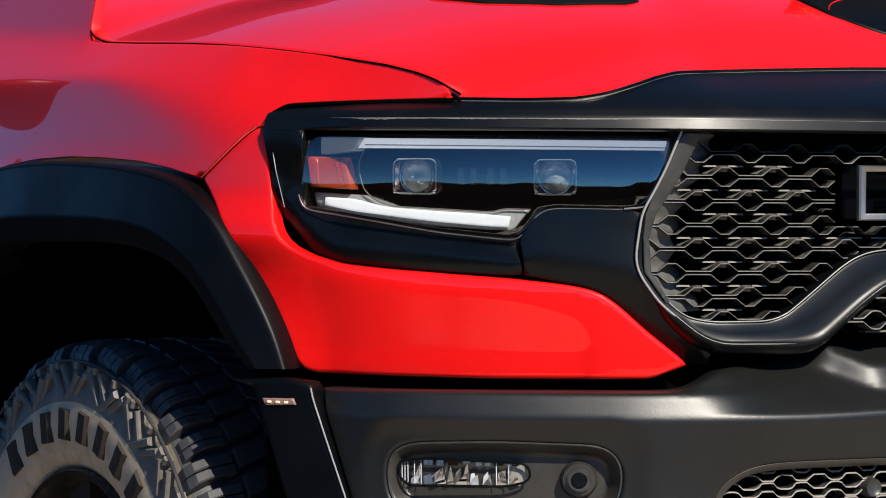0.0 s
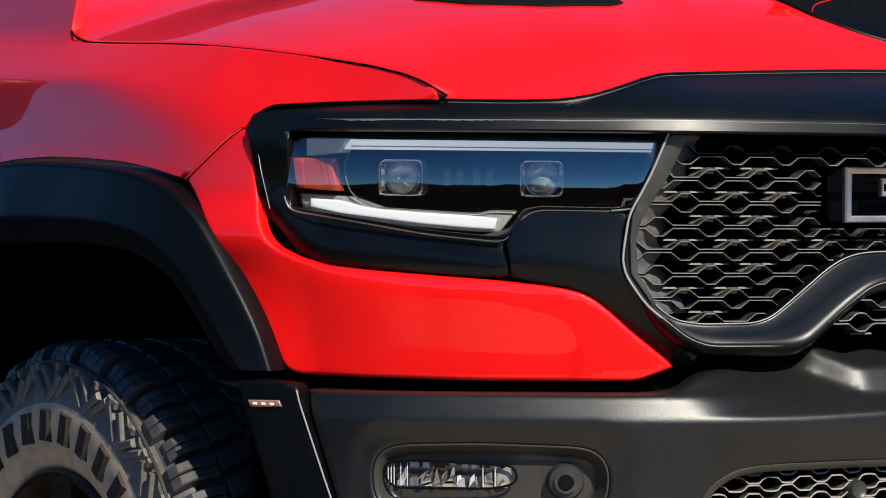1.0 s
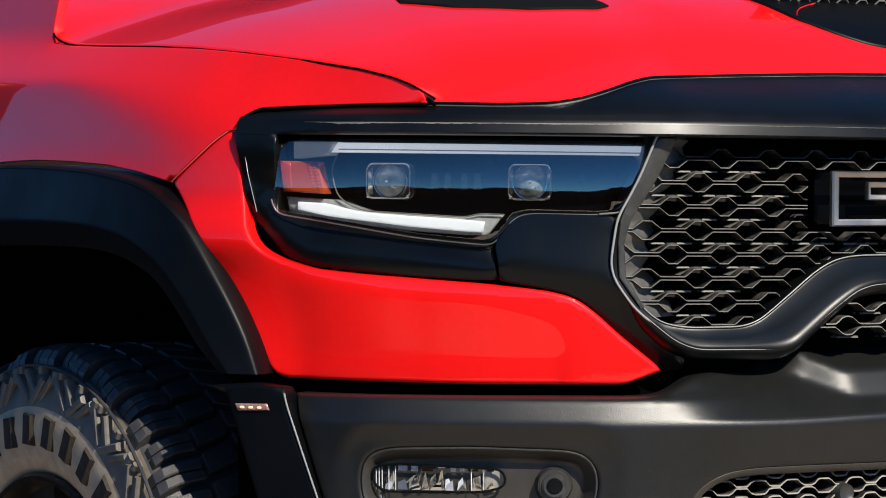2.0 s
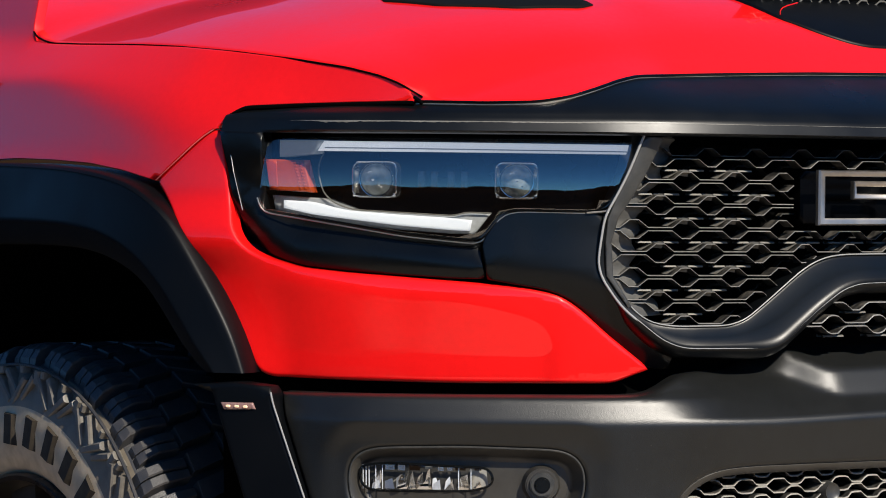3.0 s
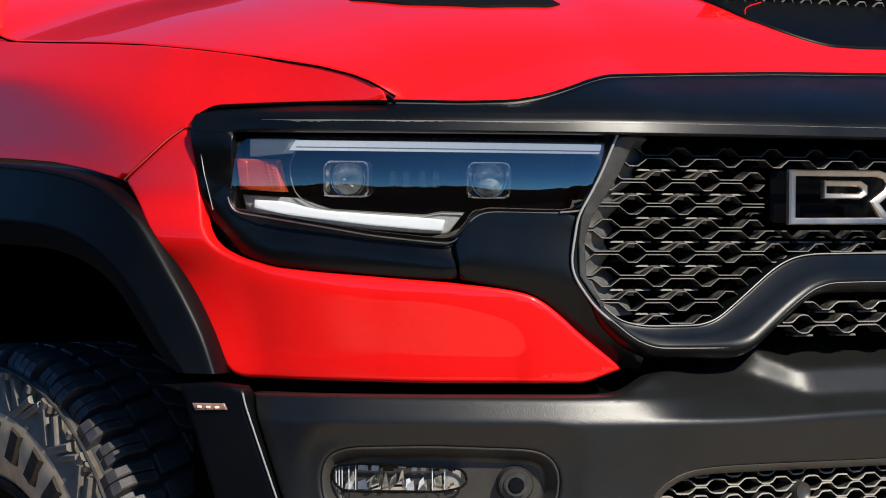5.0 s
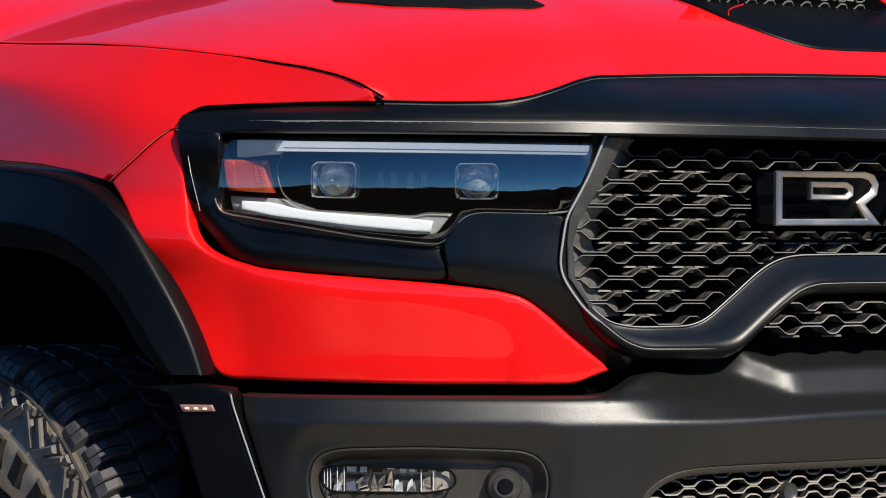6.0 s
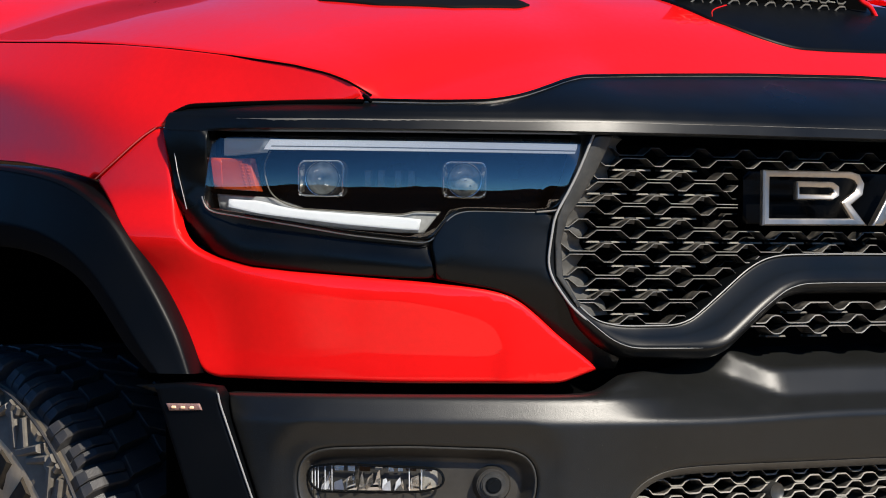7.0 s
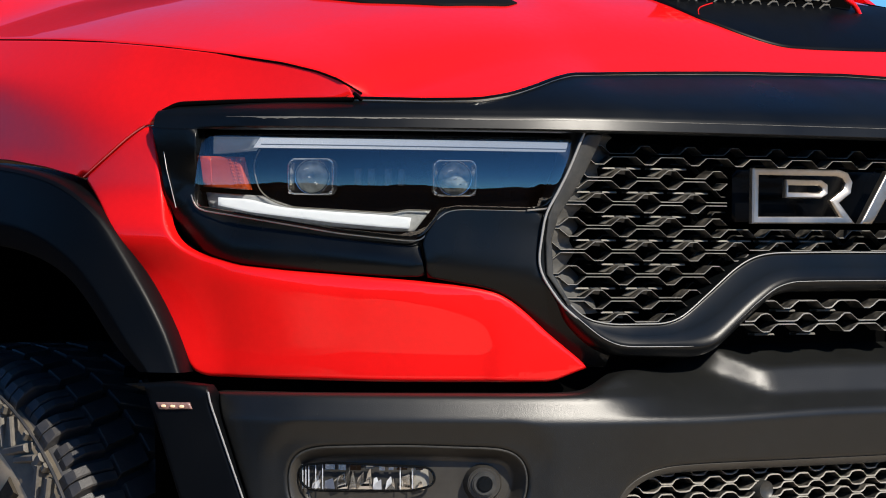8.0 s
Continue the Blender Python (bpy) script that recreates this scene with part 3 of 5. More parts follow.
# brow over lamps and grille
def brow_rows():
    rows = []
    for s in np.r_[np.linspace(-1.272, -1.22, 10), np.linspace(-1.21, 1.05, 170), np.linspace(1.06, 1.112, 10)]:
        a = fold(s)
        zt, nt = top_height(a), top_back(a)
        end = math.sqrt(max(0, 1 - max(0, (a - 1.06) / 0.0525) ** 2))
        out = (0.028 - 0.030 * ease(.90, 1.07, a)) * end
        zc = 1.217 - 0.002 * (1 - end)
        zb = 1.198
        prof = [(-.05, zb - .001), (out * .55, zb - .001), (out * .95, zb + .0015), (out, zb + .003), (out - .0040, zc - .003), (out - .0050, zc), (out - .008, zc + .003)]
        for k in (0.08, 0.18, 0.3, 0.45, 0.6, 0.75, 0.9):  # upright over the crease, leaning back towards the hood
            prof.append((out - .010 + (nt - out + .010) * k ** 1.4, zc + .005 + (zt - zc - .005) * k))
        prof += [(nt, zt), (nt - .004, zt - .003), (nt - .03, zt - .01)]
        rows.append([wrap(s, z, n) for n, z in prof])
    return rows


part("grille_brow", loft_mesh(brow_rows()), TRIM, truck, "satin black brow over the grille and lamps")

# dust caught under the crease of the brow
def dust_rows():
    rows = []
    for s in np.linspace(1.0, -.08, 420):
        out = 0.028 - 0.030 * ease(.90, 1.07, s)
        k = ease(1.0, .93, s) * (0.25 + 0.75 * ease(.45, .75, s)) * (0.55 + 0.45 * noise.noise((s * 9, 0, 2)))
        w = k * (0.0035 + 0.0018 * noise.noise((s * 160, 1, 0)) + 0.0016 * noise.noise((s * 40, 5, 0)))
        at = lambda z: wrap(s, z, out - .0040 * (z - 1.201) / .013 + .0004)
        rows.append([at(1.2141), at(1.2141 - max(.0003, w))])
    return rows


part("dust_streak", loft_mesh(dust_rows()), DUST, truck, "thin line of pale dust on the brow")

# core that closes the nose behind the trim, near-black in place of shade
panel("core", both([(1.10, 1.225), (1.10, 1.02), (1.0, .86), (.96, .60)]), -0.10, DARK, truck, "inner structure, coloured near-black as shade", 0.004, 0.01, 0.03, cut=0)
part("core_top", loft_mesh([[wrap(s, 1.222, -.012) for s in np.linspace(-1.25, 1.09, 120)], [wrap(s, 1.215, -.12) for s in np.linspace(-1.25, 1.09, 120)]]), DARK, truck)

# lamp bezels, creased along their length
bezel_crease = table([.36, .56, 0.615, 0.769, 0.877, 1.006, 1.12], [.900, .99, 1.001, 1.015, 1.025, 1.034, 1.14], 0.05)


def bezel_n(base, up):
    def n(u, v):
        d = v - bezel_crease(fold(u))
        e = math.log1p(math.exp(d / .004)) * .004
        return base - up * min(e, .07) * ease(1.17, 1.09, v) - .45 * (e - d)
    return n


bezel_l = [(1.114, 1.199), (1.045, 1.197), (1.044, 1.09), (.984, 1.083), (.916, 1.072), (.835, 1.06), (.773, 1.053), (.7282, 1.048), (.7203, .998), (.756, .997), (.835, 1.001), (.916, 1.006),
           (.983, 1.012), (1.035, 1.025), (1.061, 1.039), (1.079, 1.063), (1.093, 1.106), (1.104, 1.161)]
bezel_r = [(.727, 1.048), (.702, 1.089), (.68, 1.093), (.587, 1.093), (.558, 1.09), (.568, 1.022), (.562, 1.001), (.534, .96), (.472, .908), (.452, .893), (.456, .874), (.484, .873), (.498, .884),
           (.553, .927), (.585, .956), (.612, .975), (.64, .984), (.679, .990), (.7185, .997)]
for sgn in (1, -1):
    for name, o, n in (("lamp_bezel", bezel_l, bezel_n(.004, .40)), ("lamp_bezel", bezel_r, bezel_n(.008, .09))):
        panel(name, o if sgn > 0 else flip(o), n, BLACK, truck, "satin black trim below the headlamp", 0.003, 0.03, 0.018, cut=1)

# headlamp
lamp_outline = [(1.04, 1.188), (1.006, 1.191), (.839, 1.19), (.681, 1.19), (.5065, 1.19), (.529, 1.143), (.5465, 1.106), (.556, 1.0945), (.583, 1.0915), (.68, 1.093), (.701, 1.089), (.728, 1.049),
                (.774, 1.053), (.837, 1.059), (.92, 1.072), (.988, 1.082), (1.047, 1.09), (1.049, 1.11)]


def headlamp(m, side):
    lamp = new("headlamp")
    lamp.parent = truck
    tagged(lamp, "slim clear headlamp with white light guides and two projectors")
    inner = [(1.06, 1.197), (.50, 1.197), (.523, 1.143), (.541, 1.105), (.552, 1.090), (.70, 1.084), (.722, 1.043), (.774, 1.046), (.837, 1.052), (.92, 1.065), (.988, 1.075), (1.055, 1.083)]
    panel("housing", m(inner), -0.075, HOUSING, lamp, "", 0.003, 0.01, 0.02, cut=0)
    low = [(1.040, 1.110), (0.963, 1.106), (0.942, 1.099), (0.917, 1.091), (0.851, 1.088), (0.767, 1.084), (0.751, 1.089), (0.714, 1.088), (0.737, 1.059), (0.771, 1.059), (0.851, 1.064), (0.917, 1.071), (0.975, 1.079), (1.035, 1.089)]
    panel("light_guide_tray", m(low), -0.022, GLAZE, lamp, "clear grey tray below the light guide", 0.002, 0.04, 0.012, cut=0)
    drl = [(1.019, 1.103), (0.973, 1.101), (0.940, 1.093), (0.915, 1.089), (0.850, 1.085), (0.771, 1.081), (0.741, 1.078), (0.744, 1.063), (0.770, 1.064), (0.850, 1.070), (0.915, 1.077), (0.973, 1.083), (1.019, 1.092)]
    panel("light_guide", m(drl), -0.014, WHITE, lamp, "white light guide", 0.003, 0.03, 0.008, cut=1)
    top = [(.958, 1.186), (.518, 1.184), (.522, 1.171), (.968, 1.172)]
    panel("light_guide", m(top), -0.014, WHITE, lamp, "white light guide", 0.003, 0.03, 0.01, cut=0)
    for i in range(7):
        c = .905 - .0075 * i
        panel("tick", m([(c + .0008, 1.1815), (c - .0008, 1.1815), (c - .0008, 1.176), (c + .0008, 1.176)]), -0.0128, WHITE, lamp, "", 0.0004, 0.002, 0.004, cut=0)
    part("guide_groove", bead(m([(.955, 1.1765), (.522, 1.1745)]), -0.0132, 0.0009), FAINT, lamp)
    # pale bead in place of the reflection along the chamber's edge
    part("chamber_edge", bead(m([(0.958, 1.170), (0.967, 1.155), (0.967, 1.140), (0.959, 1.113), (0.941, 1.099), (0.916, 1.091), (0.851, 1.088), (0.767, 1.084), (0.751, 1.089), (0.714, 1.088)]), -0.018, 0.0010), DUST, lamp)
    panel("top_reflector", m([(1.030, 1.187), (.966, 1.187), (.976, 1.168), (1.03, 1.163)]), -0.022, FAINT, lamp, "", 0.003, 0.03, 0.01, cut=0)
    ref = panel("side_reflector", m([(1.045, 1.160), (.986, 1.159), (.974, 1.114), (1.039, 1.117)]), -0.010, AMBER, lamp, "amber side reflector", 0.002, 0.02, 0.01, cut=0)
    for i in range(9):
        for k in range(4):
            bm = bmesh.new()
            bmesh.ops.create_uvsphere(bm, u_segments=6, v_segments=4, radius=.0016)
            bmesh.ops.transform(bm, matrix=Matrix.Translation(wrap(*m([(.995 - .0012 * i - .0045 * (k % 2) * .5 - .0040 * (3 - k) + .008, 1.155 - .0044 * i)])[0], -.0105)), verts=bm.verts)
            part("stud", bm, AMBER, ref)
    panel("reflector_band", m([(1.044, 1.158), (1.028, 1.158), (1.025, 1.119), (1.038, 1.119)]), -0.0085, BAND, ref, "deep orange end", 0.001, 0.006, 0.01, cut=0)
    for cs, w in ((.890, .074), (.678, .066)):
        proj = panel("projector", m(rrect(cs, 1.133, w, .052, .012)), -0.060, CLEAR, lamp, "square projector with a chrome rim", 0.002, 0.02, 0.008, cut=0)
        at = (lambda ds, dz, n: wrap(*m([(cs + ds, 1.133 + dz)])[0], n))
        h, r = w * .46, .0225
        part("chrome_rim", tube([at(x, y, -.044) for x, y in rrect(0, 0, 2 * h, .048, .010, 5)], .0011, 8, True), SATIN, proj, "thin chrome rim")
        # upright chrome cheeks either side of the lens, and a small foot at each lower corner
        for sg in (1, -1):
            cheek_pts = [[at(sg * (h - .0015 - .004 * f), y, -.046 - .010 * f) for y in np.linspace(-.019, .019, 9)] for f in (0, .5, 1)]
            part("chrome_cheek", loft_mesh(cheek_pts), SATIN, proj, "bright chrome side of the projector")
            bm = bmesh.new()
            bmesh.ops.create_uvsphere(bm, u_segments=12, v_segments=8, radius=.0028)
            bmesh.ops.transform(bm, matrix=Matrix.Translation(at(sg * (h - .003), -.0215, -.043)), verts=bm.verts)
            part("chrome_foot", bm, CHROME, proj)
        c = at(0, 0, -0.052)
        out = (at(0, 0, 0.1) - c).normalized()
        turn = Matrix.Translation(c) @ out.to_track_quat("Z", "Y").to_matrix().to_4x4()
        rows = [[turn @ Vector((q * math.cos(a), q * math.sin(a), .016 * (1 - (q / r) ** 2))) for a in np.linspace(0, 2 * math.pi, 40, endpoint=False)] for q in np.linspace(.0006, r, 9)]
        part("projector_lens", loft_mesh(rows, close_v=True), BULB, proj, "clear domed lens")
        rows = [[turn @ Vector((q * math.cos(a), q * math.sin(a), z)) for a in np.linspace(0, 2 * math.pi, 40, endpoint=False)] for q, z in ((r, -.004), (r + .0008, .0010), (r + .0018, .0012), (r + .0024, -.002), (r + .0028, -.010))]
        part("lens_ring", loft_mesh(rows, close_v=True), SATIN, proj, "grey ring round the lens")
        # the glint on the glass, shaped as a metal sliver laid on the dome
        blade = [[turn @ Vector((side * x, y, .0165 - .0155 * (x * x + y * y) / r ** 2)) for x, y in row] for row in (((-.010, .010), (-.004, .012)), ((-.002, -.001), (.001, .000)), ((.007, -.009), (.009, -.0085)))]
        part("lens_glint", loft_mesh(blade), SATIN, proj, "bright sliver for the lens glint")
    for cs in (.82, .80, .775, .755):
        panel("cooling_fin", m([(cs + .006, 1.145), (cs - .004, 1.145), (cs - .004, 1.122), (cs + .006, 1.122)]), -0.055, CLEAR, lamp, "", 0.001, 0.02, 0.01, cut=0)
    lens = panel("lens", m(lamp_outline), lambda u, v: 0.003 - (1.5 if v > 1.1205 else 0.5) * (v - 1.1205) ** 2, LENS, lamp, "clear outer lens", 0.003, 0.0, 0.02, cut=0)
    lens.visible_shadow = False
    part("lens_rim", bead(m(lamp_outline[4:16]), 0.0015, 0.0018), GLOSS, lamp, "gloss black seal round the lens")
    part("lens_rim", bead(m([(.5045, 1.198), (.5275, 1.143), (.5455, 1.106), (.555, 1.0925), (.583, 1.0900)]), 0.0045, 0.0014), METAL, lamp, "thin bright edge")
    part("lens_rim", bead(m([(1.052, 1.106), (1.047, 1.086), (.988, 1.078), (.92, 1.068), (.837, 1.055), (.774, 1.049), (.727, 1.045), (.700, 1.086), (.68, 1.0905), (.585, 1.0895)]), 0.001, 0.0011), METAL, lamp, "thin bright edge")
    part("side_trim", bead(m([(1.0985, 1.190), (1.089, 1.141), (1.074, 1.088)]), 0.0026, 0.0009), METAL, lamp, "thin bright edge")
    return lamp


for side, m in ((1, list), (-1, flip)):
    headlamp(m, side)

# grille frame
frame_in = [(.4985, 1.20), (.520, 1.143), (.5365, 1.108), (.548, 1.077), (.556, 1.026), (.552, 1.003), (.523, .964), (.504, .947), (.489, .939), (.456, .934), (.374, .935), (.347, .943), (.311, .97),
            (.26, 1.009), (.236, 1.023), (.212, 1.031), (.183, 1.034), (.094, 1.035)]
frame_out = [(.5045, 1.20), (.528, 1.143), (.546, 1.108), (.559, 1.086), (.568, 1.022), (.563, 1.001), (.534, .96), (.476, .914), (.447, .903), (.321, .902), (.293, .908), (.228, .959), (.19, .984),
             (.16, .992), (.101, .993)]


def frame_rows():
    a, b = along(frame_in, 90), along(frame_out, 90)
    half = []
    for p, q in zip(a, b):
        d = q - p
        u = d / np.linalg.norm(d)
        w = 1 - .8 * ease(.49, .535, q[0]) * ease(.93, .97, q[1])  # slim beside the lamp's trim
        prof = [(p - u * .002, -.06), (p - u * .002, -.012), (p + u * .001, -.002), (p + u * .003, .002), (p + u * .006, .003), (p + d * .5, .0035), (p + d * .80, .0046), (p + d * .93, .0070), (q - u * .0005, .0075 + .004 * w), (q + u * .0015, .0070 + .004 * w), (q + u * .011 * w, .003), (q + u * .015 * w, -.008), (q + u * .017 * w, -.05)]
        half.append(prof)
    rows = [[wrap(q[0], q[1], n) for q, n in r] for r in half]
    return rows + [[wrap(-2 * MIDDLE - q[0], q[1], n) for q, n in r] for r in reversed(half)]


surround = part("grille_frame", loft_mesh(frame_rows()), TRIM, truck, "satin black sculpted grille surround")
# pale beads draw the highlight along both edges of the surround
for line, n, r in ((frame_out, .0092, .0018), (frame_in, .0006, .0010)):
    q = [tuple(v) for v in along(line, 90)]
    part("frame_edge", tube([wrap(s, z, n) for s, z in q + flip(q[::-1])], r, 10), RIDGE, surround, "thin bead, edge highlight painted pale")

def side_trim_n(u, v):
    """Falls from the lamp's edge in towards the mesh."""
    return 0.0065 - 0.35 * max(0.0, float(np.interp(v, [.96, 1.003, 1.05, 1.085, 1.110, 1.143, 1.196], [.522, .549, .5555, .545, .5345, .5165, .493])) - fold(u))


for m in (list, flip):
    panel("grille_side_trim", m([(.5035, 1.196), (.5265, 1.143), (.5445, 1.108), (.5545, 1.082), (.5575, 1.05), (.5555, 1.003), (.5245, .960), (.519, .962), (.545, 1.003), (.548, 1.05), (.539, 1.082), (.520, 1.110), (.500, 1.143), (.473, 1.196)]), side_trim_n, BORDER, truck, "dusty dark grey edge of the grille", 0.002, 0.03, 0.01, cut=0)

# the shade of the recess under the grille, put in as a near-black sheet
panel("lower_shade", both([(.56, .935), (.47, .90), (.44, .855), (.30, .85)]), -0.088, DARK, truck, "near-black sheet as shade between grille and bumper", 0.003, 0.02, 0.02, cut=0)

# honeycomb: wavy bars
grille = new("grille")
grille.parent = truck
tagged(grille, "dusty gloss black honeycomb grille")
PITCH_S, PITCH_Z, AMP = 0.0775, 0.0333, 0.0106
frame_poly = np.array([(0, 1.20), *frame_in, (0, 1.035)])


def ramp(a, b, v):
    return min(1, max(0, (v - a) / (b - a)))


def wave(s, wide=True, shift=0.0):
    """A trapezoid wave between 0 and 1: wide crests and narrow troughs, or the other way."""
    u = ((s - 0.435) / PITCH_S + shift) % 1.0
    u = min(u, 1 - u)
    return 1 - (ramp(0.235, 0.415, u) if wide else ramp(0.085, 0.265, u))


def bar_mesh(s0, s1, height, depth, n0, thick, at=()):
    rows = []
    for s in (at or np.linspace(s0, s1, max(4, int((s1 - s0) / 0.0055)))):
        z = height(s)
        rows.append([wrap(s, z + thick / 2, n0 - depth), wrap(s, z + thick / 2, n0 - .0022), wrap(s, z + thick * .35, n0 - .0013), wrap(s, z - thick * .4, n0), wrap(s, z - thick / 2, n0 - .0006), wrap(s, z - thick / 2, n0 - depth)])
    bm = loft_mesh(rows, close_v=True)
    bm.verts.ensure_lookup_table()
    bm.verts.index_update()
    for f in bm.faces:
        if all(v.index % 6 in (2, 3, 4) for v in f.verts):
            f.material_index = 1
    return bm


def span(z, poly):
    """The s between which the outline is open at the height z."""
    hit = []
    for a, b in zip(poly, np.roll(poly, -1, axis=0)):
        if (a[1] > z) != (b[1] > z):
            hit.append(a[0] + (b[0] - a[0]) * (z - a[1]) / (b[1] - a[1]))
    return (min(hit), max(hit)) if hit else None


def corners(s0, s1, step=0.0055):
    """Ways along a bar, with one at each corner of the wave."""
    marks = [0.435 + PITCH_S * (j / 2 + f) for j in range(-26, 14) for f in (.085, .265, -.085, -.265)]
    marks += [-2 * MIDDLE - q for q in marks]
    return sorted({s0, s1, *[q for q in marks if s0 < q < s1]})


GRILLE_Z = 1.166
for k in range(-1, 8):
    shift = 0.0 if k % 2 == 0 else 0.5
    z_row = GRILLE_Z - AMP - k * PITCH_Z
    for low in ((1,) if k < 0 else (0, 1, 2)):
        zb = z_row - (0, 0.0182, 0.0100)[low]
        height = (lambda s, zb=zb, low=low, shift=shift: zb + AMP * wave(s, low == 0, shift) if low < 2 else zb + AMP * 1.1 * wave(s, True, shift + .5))
        r = span(zb + AMP / 2, frame_poly)
        if not r:
            continue
        lo = r[0] if zb < 1.034 else -MIDDLE
        hi = r[1] - (.004 if low < 2 else .045)
        # the rows stop short of the emblem
        if low < 2 and 1.068 < zb + AMP / 2 < 1.155:
            lo = .262
        if hi - lo < .03:
            continue
        for m in ((lambda o: o), flip):
            (s0, _), (s1, _) = m([(lo, 0), (hi, 0)])
            s0, s1 = min(s0, s1), max(s0, s1)
            hh = (lambda s, height=height: height(fold(s)))
            if low < 2:
                # the second material paints the glint on the front edge
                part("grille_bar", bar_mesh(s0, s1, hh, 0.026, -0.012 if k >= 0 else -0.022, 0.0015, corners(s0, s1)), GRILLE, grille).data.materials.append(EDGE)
            else:
                part("rear_bar", bar_mesh(s0, s1, hh, 0.012, -0.044, 0.0022, corners(s0, s1)), GRILLE, grille).data.materials.append(BORDER)
    if k < 0:
        continue
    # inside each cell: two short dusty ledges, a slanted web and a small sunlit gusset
    for j in range(-8, 9):
        c = 0.435 + PITCH_S * (j + shift)
        r = span(z_row - .008, frame_poly)
        if not r or c > r[1] - .052 or c < max(r[0], -MIDDLE) + .03 or (c < .285 and 1.068 < z_row - .010 < 1.165):
            continue
        for m in ((lambda o: o), flip):
            z = z_row - .0145 + AMP * .85
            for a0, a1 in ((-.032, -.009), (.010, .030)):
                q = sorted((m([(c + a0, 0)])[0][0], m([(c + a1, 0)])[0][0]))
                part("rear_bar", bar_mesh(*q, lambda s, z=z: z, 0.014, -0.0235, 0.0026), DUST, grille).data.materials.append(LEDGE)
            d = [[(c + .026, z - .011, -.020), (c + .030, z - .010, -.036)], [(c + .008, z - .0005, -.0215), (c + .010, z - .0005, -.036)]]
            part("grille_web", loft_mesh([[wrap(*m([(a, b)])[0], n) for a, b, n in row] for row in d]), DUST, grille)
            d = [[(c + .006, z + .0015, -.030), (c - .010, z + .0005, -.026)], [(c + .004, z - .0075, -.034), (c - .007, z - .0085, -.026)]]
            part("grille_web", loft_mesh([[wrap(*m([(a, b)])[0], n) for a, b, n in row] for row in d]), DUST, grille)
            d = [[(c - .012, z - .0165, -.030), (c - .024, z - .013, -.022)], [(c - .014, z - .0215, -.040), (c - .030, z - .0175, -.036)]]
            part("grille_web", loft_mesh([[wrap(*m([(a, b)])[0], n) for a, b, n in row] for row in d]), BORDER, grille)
side_in = along(frame_in[:8], 56)
border = [(q[0] - .003, q[1]) for q in side_in] + [(q[0] - .040 - .015 * abs(((q[1] - 1.166) / PITCH_Z * 2) % 2 - 1) - .012 * ease(1.1, 1.16, q[1]), q[1] + .002) for q in side_in[::-1]]
edge_s = table([q[1] for q in reversed(frame_in[:8])], [q[0] for q in reversed(frame_in[:8])], 0.01)


def border_n(u, v):
    """A wall that falls in from the frame, scooped between the rows."""
    row = ((v - GRILLE_Z + .004) / PITCH_Z) % 1.0
    return -0.008 - 0.50 * max(0.0, edge_s(v) - fold(u)) - 0.006 * math.sin(math.pi * row) ** 2


for m in (list, flip):
    panel("side_border", m(border), border_n, SHELL, grille, "dusty grey border of the grille", 0.001, 0.02, 0.008, cut=0)
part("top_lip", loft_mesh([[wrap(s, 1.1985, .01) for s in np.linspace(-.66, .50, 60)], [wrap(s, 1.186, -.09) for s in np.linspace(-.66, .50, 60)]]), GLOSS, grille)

# lower honeycomb in the bumper and under the arch of the frame
lower = new("lower_grille")
lower.parent = truck
tagged(lower, "black honeycomb mesh in the bumper openings")


def lower_wave(s, up):
    u = ((s - 0.10) / 0.052) % 1.0
    u = min(u, 1 - u)
    v = 1 - ease(0.16, 0.36, u)
    return v if up else 1 - v


for z_top, rows_n, lo, hi, n0 in ((.738, 6, -.07, .45, .030),):
    for k in range(rows_n):
        for low in (0, 1):
            zb = z_top - k * 0.0225 - low * 0.0115 - .012
            top = hi
            for m in ((lambda o: o), flip):
                (s0, _), (s1, _) = m([(lo, 0), (top, 0)])
                # front edges take a paler colour as if sunlit
                part("mesh_bar", bar_mesh(min(s0, s1), max(s0, s1), lambda s, zb=zb, k=k: zb + 0.0085 * lower_wave(fold(s), k % 2 == 0), 0.03, n0, 0.0026), GRILLE, lower).data.materials.append(DIM)
# the grille's rows go on under the arch of the frame
for k, low in ((6, 0), (6, 1), (7, 0)):
    zb = 1.166 - AMP - k * PITCH_Z - low * 0.0182
    top = float(np.interp(zb, [.905, .94, .97, .99], [.278, .236, .196, .13]))
    for m in ((lambda o: o), flip):
        (s0, _), (s1, _) = m([(-.07, 0), (top, 0)])
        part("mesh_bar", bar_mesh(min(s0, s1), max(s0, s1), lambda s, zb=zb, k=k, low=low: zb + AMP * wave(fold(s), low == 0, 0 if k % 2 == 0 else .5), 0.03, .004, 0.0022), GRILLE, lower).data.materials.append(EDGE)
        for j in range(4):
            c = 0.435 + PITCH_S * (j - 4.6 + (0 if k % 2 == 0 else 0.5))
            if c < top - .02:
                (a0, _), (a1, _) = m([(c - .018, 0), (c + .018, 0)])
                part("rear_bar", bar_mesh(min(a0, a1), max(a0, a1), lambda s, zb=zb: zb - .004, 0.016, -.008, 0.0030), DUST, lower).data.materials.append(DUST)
bm = bmesh.new()
bmesh.ops.create_cone(bm, segments=32, radius1=0.0155, radius2=0.0125, depth=0.016, cap_ends=True)
bmesh.ops.inset_region(bm, faces=[f for f in bm.faces if len(f.verts) > 4], thickness=0.004, depth=-0.003)
bmesh.ops.transform(bm, matrix=Matrix.Translation(wrap(.225, .702, .03)) @ pose(0, 0, 0, 90, 0, 0), verts=bm.verts)
